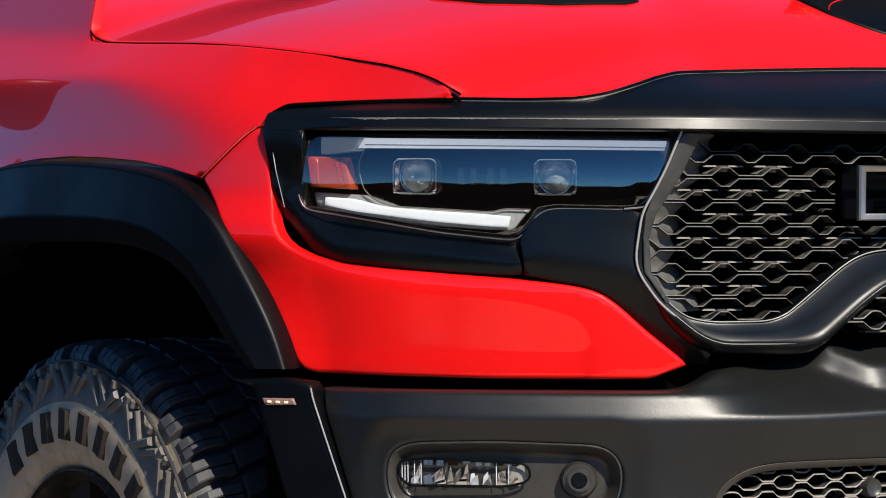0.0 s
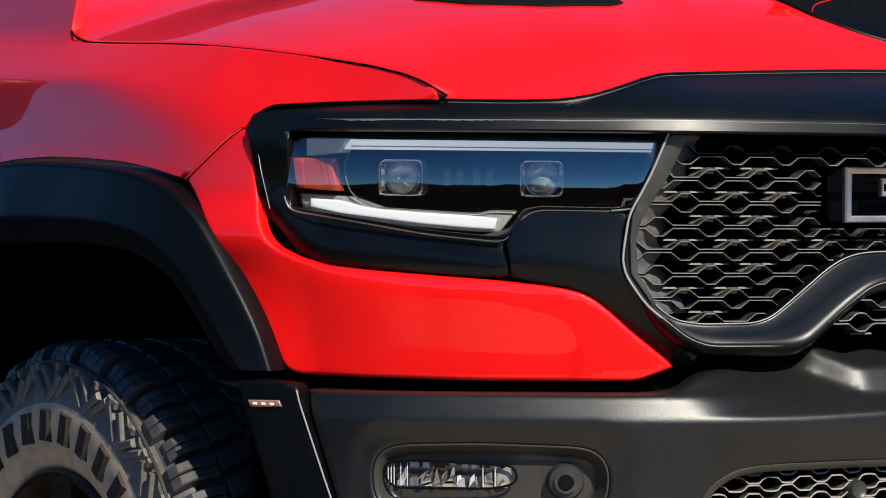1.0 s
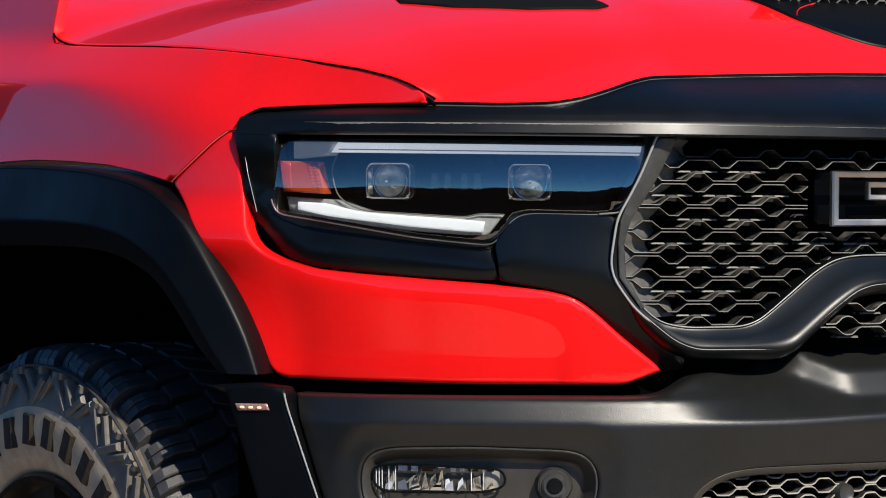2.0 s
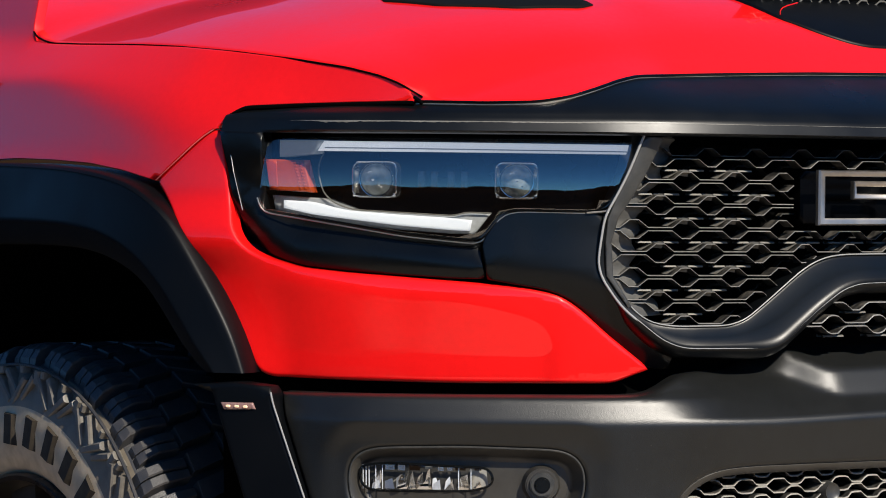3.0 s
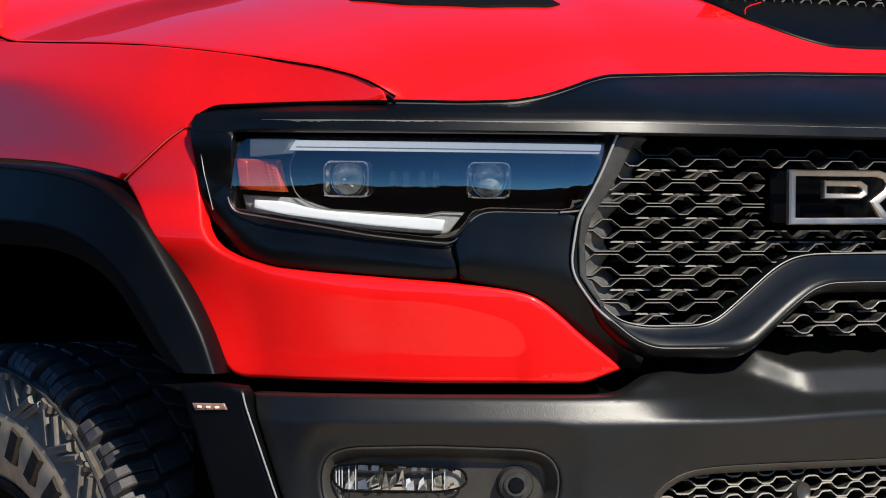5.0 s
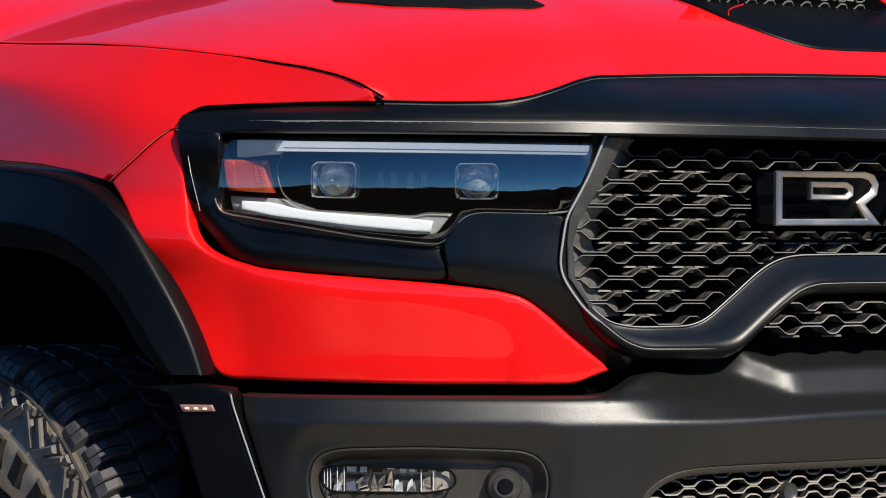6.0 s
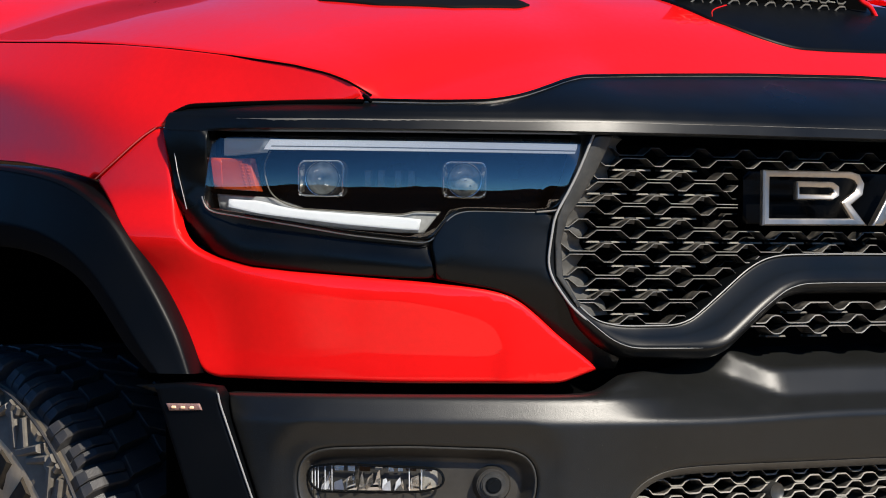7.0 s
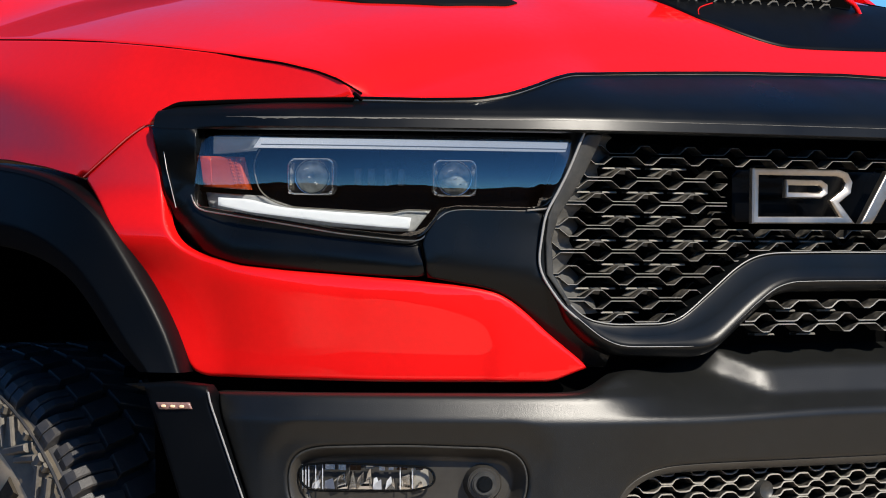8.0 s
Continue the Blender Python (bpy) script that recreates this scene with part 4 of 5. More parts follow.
part("sensor", bm, BORDER, lower, "round grey parking sensor")
# near-black sheet paints the shade deep inside the grille
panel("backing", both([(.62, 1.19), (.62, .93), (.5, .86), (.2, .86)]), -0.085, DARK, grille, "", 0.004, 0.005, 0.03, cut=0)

# badge: plain metal shapes
badge = new("badge")
badge.parent = truck
tagged(badge, "raised metal emblem of plain outlined shapes")


def ring_mesh(outer, inner, n, depth):
    o, i = np.array(outer + outer[:1], float), np.array(inner + inner[:1], float)
    rows = []
    for a, b in zip(o[:-1], i[:-1]):
        rows.append([wrap(a[0], a[1], n - depth), wrap(a[0], a[1], n - .0025), wrap(*(a * .84 + b * .16), n - .0004), wrap(*(a * .8 + b * .2), n), wrap(*(a * .25 + b * .75), n - .001), wrap(b[0], b[1], n - .0035), wrap(b[0], b[1], n - depth)])
    return loft_mesh(rows, close_u=True)


shape = [(.241, 1.153), (.241, 1.153), (.241, 1.075), (.241, 1.075), (.049, 1.076), (.049, 1.076), (.080, 1.106), (.058, 1.120), (.055, 1.136), (.064, 1.149), (.080, 1.153)]
core = [(.229, 1.144), (.229, 1.144), (.229, 1.085), (.229, 1.085), (.078, 1.086), (.078, 1.086), (.097, 1.109), (.071, 1.125), (.067, 1.134), (.073, 1.141), (.085, 1.144)]
slot_o = [(.182, 1.138), (.182, 1.138), (.182, 1.112), (.182, 1.112), (.115, 1.112), (.103, 1.118), (.103, 1.132), (.115, 1.138)]
slot_i = [(.176, 1.130), (.176, 1.130), (.176, 1.120), (.176, 1.120), (.118, 1.120), (.112, 1.123), (.112, 1.127), (.118, 1.130)]
bar_o = [(-.040, 1.153), (-.012, 1.153), (.040, 1.076), (.016, 1.076)]
for m in ((lambda o: o), flip):
    part("emblem_shape", ring_mesh(m(shape), m(core), 0.020, 0.009), METAL, badge)
    part("emblem_shape", ring_mesh(m(slot_o), m(slot_i), 0.020, 0.009), METAL, badge)
    panel("emblem_bar", m(bar_o), 0.020, METAL, badge, "", 0.003, 0.008, 0.01, cut=0)
panel("emblem_plate", [(.240, 1.152), (.240, 1.077), (-.40, 1.077), (-.40, 1.152)], -0.030, HOUSING, badge, "dull black plate", 0.001, 0.02, 0.02, cut=1)

# bumper
fog_hole = soften([(.898, .737), (.892, .761), (.866, .768), (.75, .772), (.604, .768), (.588, .757), (.584, .727), (.588, .69), (.60, .672), (.64, .668), (.86, .664), (.892, .68)])
low_hole = soften(both([(.469, .700), (.454, .719), (.439, .729), (.408, .74), (.354, .743), (.246, .744), (-.07, .745)]) + [(-.63, .60), (.47, .60)])


def bumper_n(s, z):
    a = fold(s)
    mid = ease(.300, .262, a)
    zs = [.45, .72, .800, .8035, .8085, .833, .838, .845, .872, .884, .91]
    side = ease(.35, .50, a)
    wide = ease(.28, .62, a)
    n = np.interp(z, zs, [.03 + .02 * wide, .045 + .0155 * wide, .0625, .0622, .0608, .0515, .048, .036, .01, .0, -.02]) * side
    shelf = lambda v: .0602 - max(0, v - .8085) * 1.55
    low = np.interp(z, [.45, .72, .800, .8035, .8085], [.03 + .02 * wide, .045 + .0155 * wide, .0625, .0622, .0602])
    n += (low if z < .8085 else shelf(z)) * (1 - side)
    # a bevel across the middle, its end bent up into the shelf
    e = ease(.198, .285, a)
    zb, zt = .8315 + .030 * e, .8655 + .034 * e
    nb = shelf(zb)
    nt = nb - .50 * (zt - zb)
    n_mid = low if z < .8085 else float(np.interp(z, [.8085, zb - .003, zb, zb + .003, zt - .004, zt, zt + .004, .96], [.0602, shelf(zb - .003) - .0004, nb - .0012, nb - .0023, nt + .0008, nt - .0012, nt - .0062, nt - .0062 - 2.3 * (.956 - zt)]))
    dish = math.hypot(max(abs(a - .741) - .13, 0), max(abs(z - .719) - .025, 0))
    n -= 0.008 * ease(.066, .030, dish)
    n = n * (1 - mid) + n_mid * mid
    n -= 0.05 * ease(.60, .45, z)
    return n - 0.034 * ease(.875, 1.03, a)


bumper_half = [(1.005, .837), (.904, .8385), (.678, .8405), (.543, .841), (.505, .843), (.482, .852), (.462, .861), (.438, .868), (.40, .872), (.35, .872), (.30, .90), (.22, .91), (-.07, .91)]
bumper_outline = bumper_half[:-1] + flip(list(reversed(bumper_half[:-1]))) + [(-1.11, .69), (-1.06, .45), (-1.06, .45), (.9, .45), (.9, .45), (.95, .69)]
def bumper_place(u, v, n):
    """The crease climbs a little towards the middle."""
    return wrap(u, v + .006 * ease(.36, .10, fold(u)) * ease(.76, .80, v), bumper_n(u, v) + n)


bumper = part("bumper", panel_mesh(bumper_outline, bumper_place, 0.006, 0.03, 0.011, (fog_hole, flip(fog_hole), low_hole), 1, (.795, .800, .8018, .8035, .8060, .8085, .812, .817, .826, .830, .834, .838, .845, .851, .857, .862, .867, .872, .877, .882)), GRAIN, truck, "grained black front bumper, lightly dusty")

# end cap with side marker
end_cap = [(1.123, .845), (1.057, .851), (1.008, .846), (1.0, .835), (1.001, .823), (.953, .695), (.87, .45), (.95, .45), (1.044, .691), (1.091, .835)]
for sgn in (1, -1):
    m = (lambda o: o) if sgn > 0 else flip
    cap = panel("bumper_end_cap", m(end_cap), 0.055, FLARE, truck, "satin black bumper end with a small marker lamp", 0.006, 0.03, 0.015, cut=1)
    # highlight down the cap's edge, drawn as a pale bead
    part("cap_edge", bead(m([(1.003, .838), (1.000, .824), (.953, .695), (.905, .56)]), .0555, .0014), RIDGE, cap, "thin pale bead for the edge highlight")
    panel("marker_lamp", m([(1.076, .822), (1.029, .823), (1.025, .814), (1.071, .812)]), 0.058, MARKER, cap, "clear side marker lamp", 0.002, 0.005, 0.004, cut=1)
    for i in range(3):
        c = 1.064 - 0.0125 * i
        panel("led", m(rrect(c, .8172, .0062, .0036, .0016)), 0.0602, LED, cap, "lit amber light", 0.001, 0.003, 0.003, cut=0)

# fog lamp pockets
def lip_mesh(outline, base, steps):
    """A rounded wall from the rim of an opening inwards; steps are pairs of inset and depth below the bumper's face."""
    loop = np.array(resample(rounded(outline, 1), 0.008))
    t = np.roll(loop, -2, axis=0) - np.roll(loop, 2, axis=0)
    t /= np.linalg.norm(t, axis=1)[:, None]
    nrm = np.c_[-t[:, 1], t[:, 0]]
    if not inside(loop[:1] + nrm[:1] * 0.004, loop)[0]:
        nrm = -nrm
    rows = [[wrap(*(q + u * d), base(q[0], q[1]) - h) for q, u in zip(loop, nrm)] for d, h in steps]
    return loft_mesh(rows, close_v=True)


def shrunk(outline, d):
    loop = np.array(resample(rounded(outline, 1), 0.012))
    t = np.roll(loop, -2, axis=0) - np.roll(loop, 2, axis=0)
    t /= np.linalg.norm(t, axis=1)[:, None]
    nrm = np.c_[-t[:, 1], t[:, 0]]
    if not inside(loop[:1] + nrm[:1] * 0.004, loop)[0]:
        nrm = -nrm
    return [tuple(q + u * d) for q, u in zip(loop, nrm)]


for sgn in (1, -1):
    m = (lambda o: o) if sgn > 0 else flip
    pocket = part("fog_lamp_pocket", lip_mesh(m(fog_hole), bumper_n, ((-.001, .005), (.001, .0035), (.0025, .004), (.0045, .0065), (.013, .022), (.0155, .026), (.018, .0275), (.022, .028))), FLOOR, truck,
                  "black recess with fog lamp and parking sensor")
    part("pocket_rim", tube([wrap(*q, bumper_n(*q) - .0035) for q in resample(rounded(shrunk(m(fog_hole), .0015), 1), .008)], 0.0016, 8, True), BORDER, pocket, "grey bead along the pocket's edge")
    panel("pocket_floor", shrunk(m(fog_hole), .020), lambda u, v: bumper_n(u, v) - .028, FLOOR, pocket, "", 0.001, 0.004, 0.015, cut=0)
    fog_o = soften([(.883, .741), (.844, .7455), (.714, .741), (.706, .729), (.709, .716), (.737, .709), (.868, .707), (.882, .716)], .006, 2)
    fog = panel("fog_lamp", m(fog_o), 0.024, SMOKE, pocket, "clear fog lamp with faceted chrome reflector", 0.002, 0.01, 0.006, cut=0)
    rng = random.Random(5)
    # upright ribs, then shards that stand up from the lower edge, and dashes along the top; the whitish ones paint
    # bright reflections
    at = (lambda s, z, n: wrap(*m([(s, z)])[0], n))
    for s in (.879, .875, .871, .862, .853, .752, .736):
        part("rib", tube([at(s, .709, .034), at(s + .0005, .742, .034)], .0007, 6), FLASH, fog)
    for depth, tall, sparse in ((.027, .740, .006), (.031, .735, .008)):
        s = .868
        while s > .726:
            w = rng.uniform(.007, .018)
            top = rng.uniform(.720, tall)
            lean = rng.uniform(-.25, .25) * w
            q = [(s, .7095), (s - w, .7095), (s - w * rng.uniform(.55, .95) + lean, top), (s - w * rng.uniform(.05, .5) + lean, top - rng.uniform(0, .008))]
            bm = bmesh.new()
            d = rng.uniform(-.004, .004)
            bm.faces.new([bm.verts.new(at(*v, depth + n)) for v, n in zip(q, (-.002 - d, -.002 + d, .004 + d, .004 - d))])
            part("facet", bm, rng.choice((FLASH, FLASH, SATIN, CHROME, DIM)), fog, smooth=False)
            s -= w + rng.uniform(.0, sparse)
    s = .850
    while s > .722:
        w = rng.uniform(.006, .016)
        bm = bmesh.new()
        z = .741 - rng.uniform(.002, .006)
        bm.faces.new([bm.verts.new(at(*v, .033)) for v in ((s, z), (s - w, z), (s - w, .7425), (s, .7425))])
        part("facet", bm, rng.choice((DIM, SATIN, CHROME)), fog, smooth=False)
        s -= w + rng.uniform(.002, .012)
    bm = bmesh.new()
    bm.faces.new([bm.verts.new(at(*v, .029)) for v in ((.738, .712), (.714, .714), (.716, .738), (.738, .738))])
    part("facet", bm, DIM, fog, smooth=False)
    pane = panel("fog_lens", m(fog_o), 0.041, PANE, fog, "", 0.002, 0.0, 0.01, cut=0)
    pane.visible_shadow = False
    part("fog_rim", bead(m(fog_o), 0.038, 0.0019, True), BLACK, fog, "black rim")
    out = wrap(*m([(.643, .719)])[0], 0.2) - wrap(*m([(.643, .719)])[0], 0.0)
    for r1, r2, d, n, mat, nm in ((.027, .022, .02, .032, FLOOR, "sensor_ring"), (.0185, .0165, .014, .040, BORDER, "parking_sensor"), (.0115, .0105, .004, .0475, BLACK, "sensor_face")):
        bm = bmesh.new()
        bmesh.ops.create_cone(bm, segments=40, radius1=r1, radius2=r2, depth=d, cap_ends=True)
        bmesh.ops.bevel(bm, geom=[e for e in bm.edges if e.calc_face_angle(0) > 0.8], offset=0.0015, segments=2, affect="EDGES")
        bmesh.ops.transform(bm, matrix=Matrix.Translation(wrap(*m([(.643, .719)])[0], n)) @ out.to_track_quat("Z", "Y").to_matrix().to_4x4(), verts=bm.verts)
        part(nm, bm, mat, pocket)

part("opening_lip", lip_mesh(low_hole, bumper_n, ((-.001, .005), (.001, .0035), (.003, .004), (.0095, .009), (.0120, .020), (.0125, .05))), FLOOR, bumper)

# lower mesh backing, near-black in place of the shade behind the bars
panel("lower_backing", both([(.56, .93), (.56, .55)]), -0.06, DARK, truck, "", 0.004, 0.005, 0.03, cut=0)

# arch flare
flare_out = [(1.046, .862), (1.061, .913), (1.097, .979), (1.140, 1.042), (1.185, 1.093), (1.242, 1.126), (1.308, 1.140), (1.399, 1.150), (1.516, 1.155), (1.636, 1.157), (1.764, 1.153), (1.88, 1.143), (2.05, 1.09), (2.2, 1.0)]
flare_in = [(1.108, .862), (1.142, .892), (1.184, .950), (1.215, .985), (1.254, 1.007), (1.305, 1.022), (1.363, 1.030), (1.442, 1.032), (1.545, 1.032), (1.65, 1.030), (1.781, 1.027), (1.86, 1.01), (1.98, .96), (2.08, .90)]


def flare_rows(sgn, lip=False):
    a, b = along(flare_out, 70), along(flare_in, 70)
    rows = []
    for p, q in zip(a, b):
        d = q - p
        c = .018 * ease(.99, 1.12, p[1])  # the chamfer fades out over the top of the arch
        prof = [(p + d * .03, -.03), (p + d * .03, .006 + c), (p + d * .034, .015 + c), (p + d * .042, .023 + .7 * c), (p + d * .070, .0335 + .3 * c), (p + d * .085, .0368 + .1 * c), (p + d * .11, .0392), (p + d * .15, .0408), (p + d * .25, .0425), (p + d * .5, .0470), (p + d * .66, .0505), (p + d * .70, .051), (p + d * .73, .0500)]
        if lip:
            prof = [(p + d * .73, .0500), (p + d * .80, .047), (p + d * .97, .042), (p + d * 1.0, .038), (p + d * 1.01, .0), (p + d * 1.0, -.05)]
        rows.append([wrap(w[0] if sgn > 0 else -2 * MIDDLE - w[0], w[1], n) for w, n in prof])
    return rows


for sgn in (1, -1):
    flare = part("arch_flare", loft_mesh(flare_rows(sgn)), FLARE, truck, "satin black wheel arch flare")
    part("flare_lip", loft_mesh(flare_rows(sgn, True)), MATTE, flare, "dull black inner lip")

# inner arch liner and an added inner wall, their shade painted near-black
def liner_rows(m):
    q = [(1.10, .30), (1.10, .60), (1.104, .80), *flare_in, (2.2, .75), (2.24, .5), (2.24, .2)]
    outer = [wrap(*m([w])[0], 0.0) for w in along(q, 80)]
    return [outer, [Vector((-.55 if w.x < MIDDLE else .71, w.y, w.z)) for w in outer]]


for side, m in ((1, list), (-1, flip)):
    part("arch_liner", loft_mesh(liner_rows(m)), DARK, truck, "wheel arch liner with its shade painted near-black")
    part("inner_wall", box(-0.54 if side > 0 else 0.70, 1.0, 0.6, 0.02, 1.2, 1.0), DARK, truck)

# wheel
def lathe(profile, k=96):
    rows = []
    for i in range(k):
        a = 2 * math.pi * i / k
        rows.append([(x, r * math.cos(a), r * math.sin(a)) for x, r in profile])
    return loft_mesh(rows, close_u=True)


def block(a0, a1, x0, x1, r0, r1, skew=0.0, taper=0.85):
    """A block of tread between two angles (degrees) and two widths, standing from r0 to r1."""
    bm = bmesh.new()
    am, da = (a0 + a1) / 2, (a1 - a0) / 2
    lv = []
    for r, k in ((r0, 1.0), (r1 - .002, taper + .05), (r1, taper)):
        row = []
        for fx, fa in ((0, -1), (0, 1), (1, 1), (1, -1)):
            x = x0 + (x1 - x0) * (0.5 + (fx - 0.5) * (0.5 + 0.5 * k))
            a = radians(am + fa * da * k + skew * (fx - 0.5))
            row.append(bm.verts.new((x, r * math.sin(a), r * math.cos(a))))
        lv.append(row)
    for lo, hi in zip(lv, lv[1:]):
        for i in range(4):
            bm.faces.new((lo[i], lo[(i + 1) % 4], hi[(i + 1) % 4], hi[i]))
    bm.faces.new(lv[-1])
    return bm


def lug(half, x0):
    """A shoulder lug: chamfered towards the sidewall, split by a narrow sipe."""
    bm = bmesh.new()
    prof = [(x0, .404), (x0 + .002, .424), (x0 + .011, .437), (x0 + .028, .4445), (.060, .4458), (.083, .4455), (.085, .42)]
    for a0, a1 in ((-half, -.16), (.16, half)):
        rows = []
        for f in (0, .12, .88, 1):
            row = []
            for x, r in prof:
                k = 1 - 0.12 * max(0, (r - .42) / .026)
                edge = .0025 if f in (0, 1) and r > .43 else 0
                a = radians((a0 + (a1 - a0) * f) * k + 1.6 * (x - .045) / .08)
                row.append((x, (r - edge) * math.sin(a), (r - edge) * math.cos(a)))
            rows.append(row)
        b2 = loft_mesh(rows)
        for i in (0, 3):
            vs = [v for v in list(b2.verts)[i * len(prof):(i + 1) * len(prof)]]
            b2.faces.new(vs)
        me = bpy.data.meshes.new("lug_half")
        b2.to_mesh(me)
        b2.free()
        bm.from_mesh(me)
        bpy.data.meshes.remove(me)
    return bm


def side_block(a, r0, r1, width, out, tilt):
    """A raised bar on the sidewall, at the angle a from the top, leaning by tilt degrees."""
    bm = bmesh.new()
    rm = (r0 + r1) / 2
    lv = []
    for x, k in ((.010, 1.25), (-out * .5, 1.0), (-out, 0.6)):
        row = []
        for u, v in ((-1, -1), (1, -1), (1, 1), (-1, 1)):
            du, dv = u * width / 2 * k, v * (r1 - r0) / 2 * (0.9 + 0.1 * k)
            t = radians(tilt)
            du, dv = du * math.cos(t) - dv * math.sin(t), du * math.sin(t) + dv * math.cos(t)
            ang = radians(a)
            row.append(bm.verts.new((x, (rm + dv) * math.sin(ang) + du * math.cos(ang), (rm + dv) * math.cos(ang) - du * math.sin(ang))))
        lv.append(row)
    for lo, hi in zip(lv, lv[1:]):
        for i in range(4):
            bm.faces.new((lo[i], lo[(i + 1) % 4], hi[(i + 1) % 4], hi[i]))
    bm.faces.new(lv[-1])
    return bm


def wheel_at(x, y, z, steer):
    w = new("wheel")
    w.parent = truck
    w.matrix_local = pose(x, y, z, 0, 0, steer)
    tagged(w, "chunky all-terrain tyre on a dark alloy rim, dusty sidewall")
    part("tread_base", lathe([(.30, .25), (.31, .33), (.285, .405), (.26, .424), (.22, .429), (.08, .429), (.04, .425), (.018, .412), (.02, .38)], 120), RUBBER, w)
    part("tyre", lathe([(-.0052, .352), (-.0068, .340), (-.008, .32), (-.004, .285), (.006, .26), (.016, .25), (.05, .24)], 120), SIDEWALL, w)
    part("shoulder_ring", lathe([(.05, .405), (.018, .4115), (.004, .39), (-.004, .36), (-.0052, .352)], 120), SHOULDER, w)
    part("sidewall_rib", lathe([(.004 + .003 * math.cos(t), .414 + .0025 * math.sin(t)) for t in np.linspace(0, 2 * math.pi, 8)], 120), RUBBER, w)
    # one lug of each row, its mesh shared round the tyre
    rows = ((28, 0, lug(2.6, .010), "shoulder_lug"), (28, .5, lug(2.35, .020), "shoulder_lug"), (56, .5, block(-2.35, 2.35, .091, .150, .42, .4455, 2.6, .9), "tread_lug"),
            (56, .15, block(-2.35, 2.35, .157, .216, .42, .4455, -2.6, .9), "tread_lug"), (28, .3, block(-4.2, 4.2, .225, .30, .404, .446, 2.0), "tread_lug"))
    for n, shift, bm, name in rows:
        first = part(name, bm, RUBBER, w, smooth=False)
        for i in range(n):
            o = first if i == 0 else new(name, first.data)
            o.parent = w
            o.matrix_local = pose(0, 0, 0, 360 * (i + shift) / n, 0, 0)
    for n, shift, bm in ((20, 0, side_block(0, .348, .404, .0125, .0060, 44)), (20, .22, side_block(0, .356, .408, .0105, .0055, 44)), (20, .60, side_block(0, .352, .406, .0120, .0060, -40)),
                         (20, .80, side_block(0, .368, .411, .0100, .0050, -40)), (20, .42, side_block(0, .390, .412, .0150, .0045, 6)), (40, .10, side_block(0, .402, .413, .0090, .0040, 0))):
        first = part("sidewall_block", bm, BLOCK, w, smooth=False)
        for i in range(n):
            o = first if i == 0 else new("sidewall_block", first.data)
            o.parent = w
            o.matrix_local = pose(0, 0, 0, 360 * (i + shift) / n, 0, 0)
    # raised lettering, as plain bars
    first = part("lettering_bar", side_block(0, .294, .341, .036, .0125, 6), LETTER, w, smooth=False)
    for i in range(16):
        o = first if i == 0 else new("lettering_bar", first.data)
        o.parent = w
        o.matrix_local = pose(0, 0, 0, (-37 + 11.2 * i) if i < 8 else (143 + 11.2 * (i - 8)), 0, 0)
    rim = part("rim", lathe([(.030, .252), (.008, .252), (.002, .247), (.004, .240), (.016, .236), (.05, .228), (.12, .215), (.16, .15), (.16, .0001)], 96), RIM, w)
    first = part("spoke", block(-10, 10, .035, .075, .05, .236, 0, .9), RIM, rim, smooth=False)
    for i in range(6):
        o = first if i == 0 else new("spoke", first.data)
        o.parent = rim
        o.matrix_local = pose(0, 0, 0, 60 * i - 14, 0, 0)
    part("hub", lathe([(.09, .075), (.03, .07), (.022, .06), (.022, .0001)], 48), RIM, rim)
    return w


wheel_at(-1.05, .864, .437, 3.3)
wheel_at(1.21, .864, .437, 183.3)

# hood vents and scoop
vent = [(-.63, .52), (-.585, .441), (-.496, .367), (-.40, .340), (-.372, .352), (-.40, .60), (-.58, .66)]
for o in (vent, [(2 * MIDDLE - x, y) for x, y in vent]):
    part("hood_vent", panel_mesh(o, on_hood(0.004), 0.002, 0.006, 0.02, cut=1), MATTE, truck, "dull black hood vent")
scoop = [(-.118, .372), (-.104, .327), (-.089, .272), (-.053, .230), (-.018, .206), (.016, .194), (.074, .192), (.16, .194), (.24, .198), (.33, .206), (.42, .22), (.45, .26), (.45, .42), (-.12, .42)]
scoop_part = part("hood_scoop", panel_mesh(scoop, on_hood(0.004), 0.003, 0.006, 0.015, cut=1), FLARE, truck, "satin black hood scoop with honeycomb mesh")
for k in range(6):
    z0 = 1.398 + 0.0125 * k
    pts = []
    for x in np.linspace(-.075, .25, 160):
        u = (x / 0.037 + (0.5 if k % 2 else 0)) % 1.0
        v = 1 - ramp(0.14, 0.34, min(u, 1 - u))
        pts.append((x, .346 - .004 * v, z0 + 0.0075 * v))
    part("mesh_bar", tube(pts, 0.0015, 6), DUST, scoop_part)
    for i in range(9):
        x = -.07 + .037 * (i + (.5 if k % 2 else 0))
        part("mesh_ledge", tube([(x - .009, .352, z0 + .002), (x + .008, .352, z0 + .002)], .0012, 6), LEDGE, scoop_part)
# shade behind the scoop's mesh, painted as a near-black sheet
part("scoop_back", loft_mesh([[(x, .362, z) for x in np.linspace(-.085, .312, 20)] for z in (1.37, 1.47)]), DARK, scoop_part)
lip = smooth_curve([(-.084, .276, 0), (-.066, .298, 0), (-.044, .315, 0), (-.005, .335, 0)], 10)
part("scoop_lip", tube([(q[0], q[1], hood_z(q[0], q[1]) + .0044) for q in lip], 0.0010, 8), RED, scoop_part, "red lip")
strut = smooth_curve([(.262, .336, 1.440), (.276, .335, 1.428), (.293, .335, 1.420), (.305, .335, 1.406), (.307, .334, 1.393), (.297, .332, 1.384), (.284, .330, 1.383)], 10)
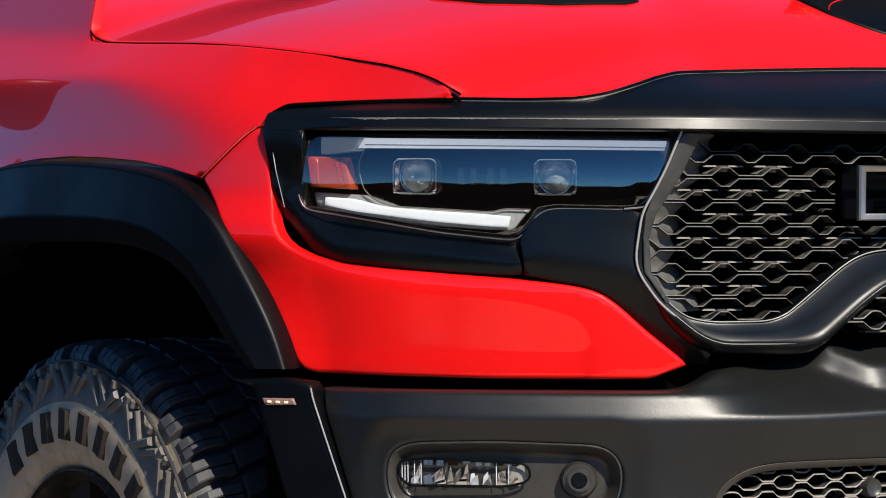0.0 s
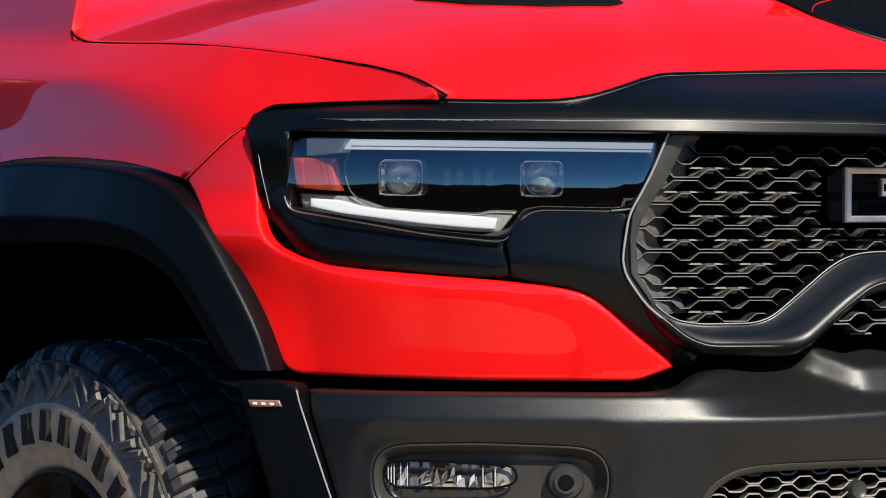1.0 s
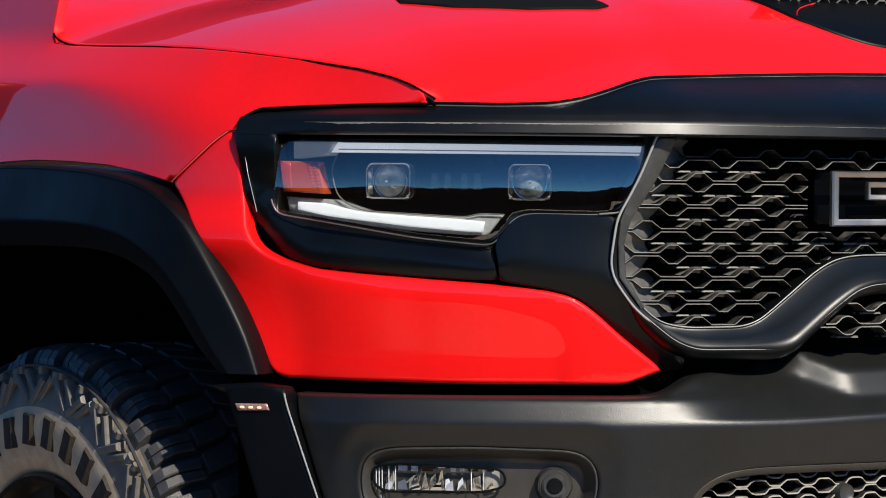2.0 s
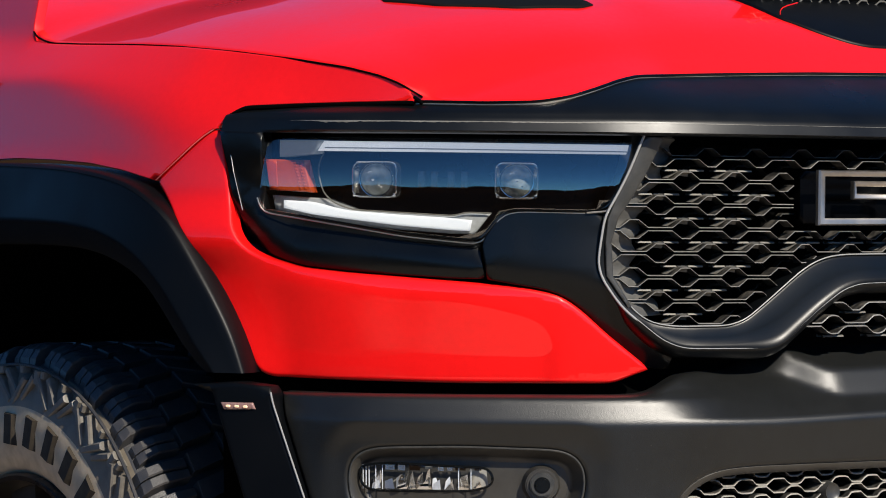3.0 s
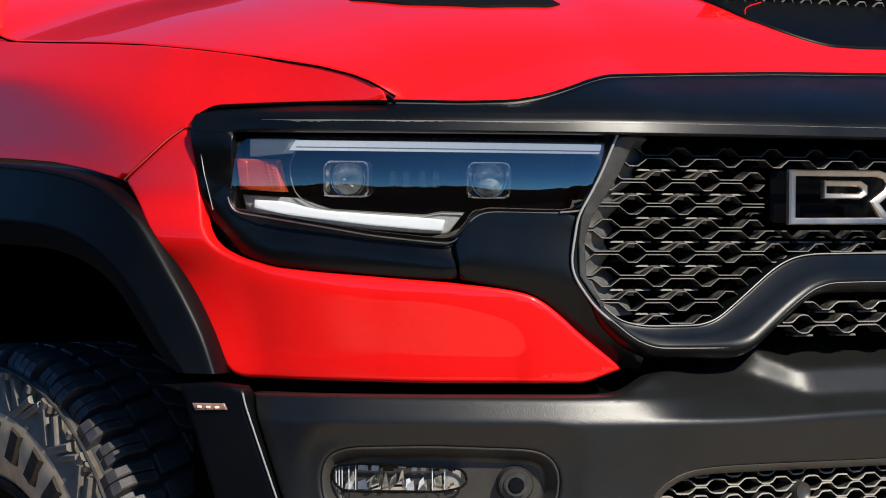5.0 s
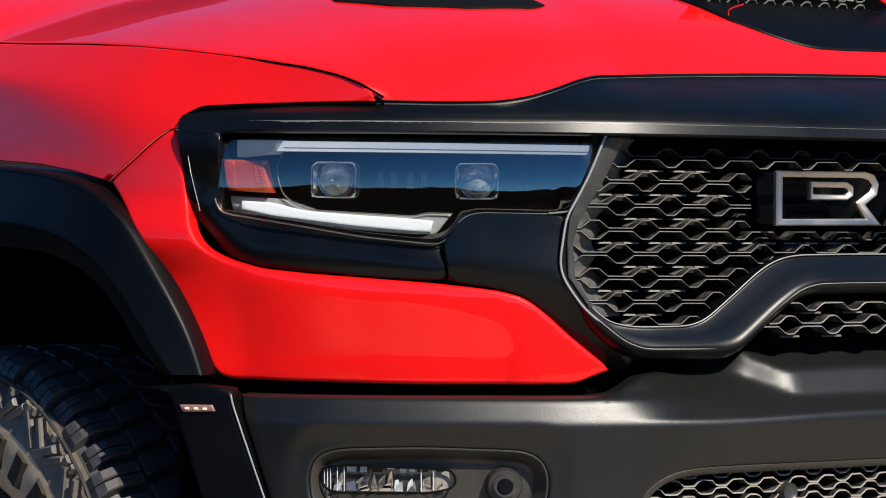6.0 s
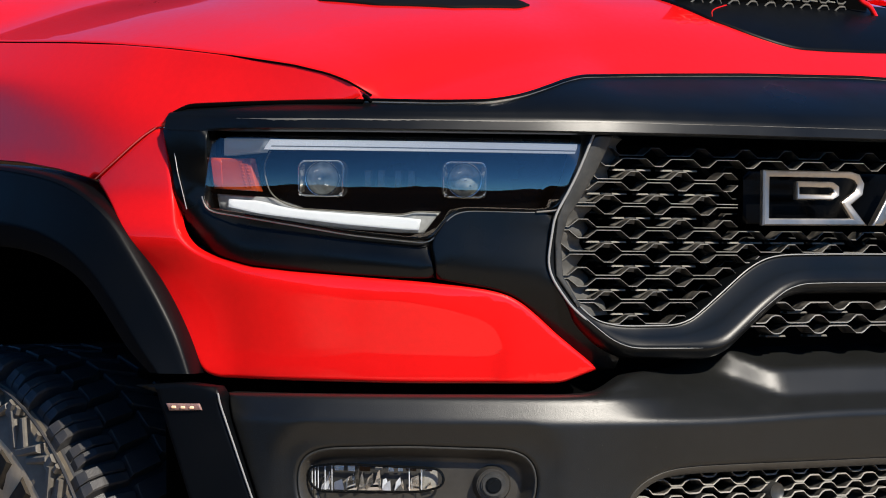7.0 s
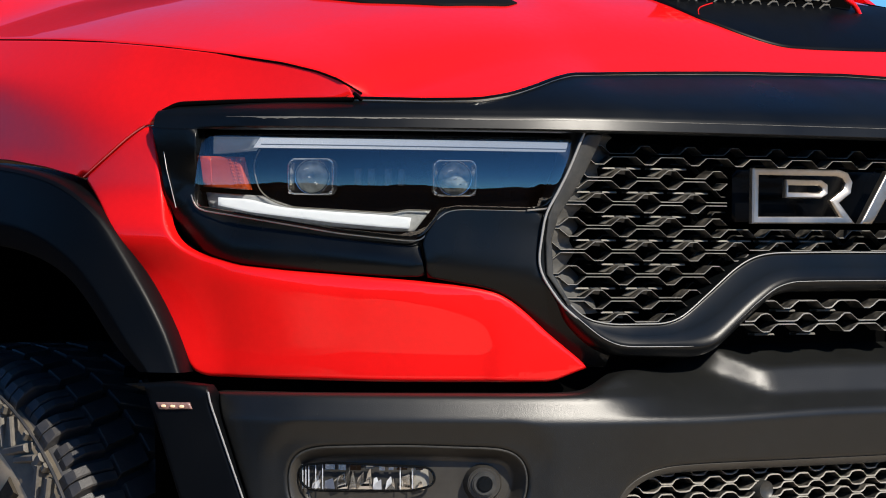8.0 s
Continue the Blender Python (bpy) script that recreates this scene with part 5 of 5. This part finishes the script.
part("scoop_lip", tube([tuple(q) for q in strut], 0.0042, 12), RED, scoop_part, "red lip")


# cab: mirrors, doors, pillars, windscreen and roof, unseen and added for reflections in the paint
def shell(size, m, power=3.2, k=36):
    """A closed rounded housing."""
    bend = (lambda v: math.copysign(abs(v) ** (2 / power), v))
    rows = []
    for b in np.linspace(-math.pi / 2 + .02, math.pi / 2 - .02, k // 2):
        rows.append([m @ Vector((size[0] * bend(math.cos(b)) * bend(math.cos(a)), size[1] * bend(math.cos(b)) * bend(math.sin(a)), size[2] * bend(math.sin(b)))) for a in np.linspace(0, 2 * math.pi, k, endpoint=False)])
    return loft_mesh(rows, close_v=True)


for sg in (1, -1):
    mx = (lambda x: x if sg > 0 else 2 * MIDDLE - x)
    mirror = part("door_mirror", shell((.100, .070, .115), pose(mx(-1.225), 1.80, 1.405, 0, 0, 8 * sg)), BLACK, truck, "black door mirror housing")
    part("mirror_arm", tube([(mx(-1.00), 1.84, 1.36), (mx(-1.10), 1.83, 1.355), (mx(-1.20), 1.81, 1.365)], .024, 12), BLACK, mirror)
    part("mirror_glass", shell((.085, .006, .095), pose(mx(-1.225), 1.869, 1.405, 0, 0, 8 * sg)), CHROME, mirror)
    body = [[(mx(-.975 - .03 * math.sin(math.pi * min(1, (z - .55) / .85))), y, z) for z in np.linspace(.55, 1.40, 14)] for y in np.linspace(1.66, 2.85, 12)]
    part("front_door", loft_mesh(body), RED, truck, "glossy red front door")
    part("pillar", tube([(mx(-.925), 1.62, 1.45), (mx(-.90), 1.80, 1.62), (mx(-.85), 2.08, 1.85), (mx(-.79), 2.40, 2.02)], .045, 12), RED, truck, "red windscreen pillar")
    part("side_window", loft_mesh([[(mx(-.965 + .24 * f), y, 1.40 + .60 * f) for f in np.linspace(0, 1, 6)] for y in np.linspace(1.95, 2.85, 8)]), GLOSS, truck, "dark side window")
part("windscreen", loft_mesh([[(MIDDLE + (x - MIDDLE) * (1 - .13 * f), 1.53 + .80 * f + .16 * ((x - MIDDLE) / 1.0) ** 2, 1.44 + .59 * f) for f in np.linspace(0, 1, 8)] for x in np.linspace(-.92, 1.08, 20)]), GLOSS, truck, "dark raked windscreen")
part("roof", loft_mesh([[(x, y, 2.055 - .05 * abs(x - MIDDLE) ** 2.5) for y in np.linspace(2.40, 3.3, 8)] for x in np.linspace(-.79, .95, 16)]), RED, truck, "glossy red roof")
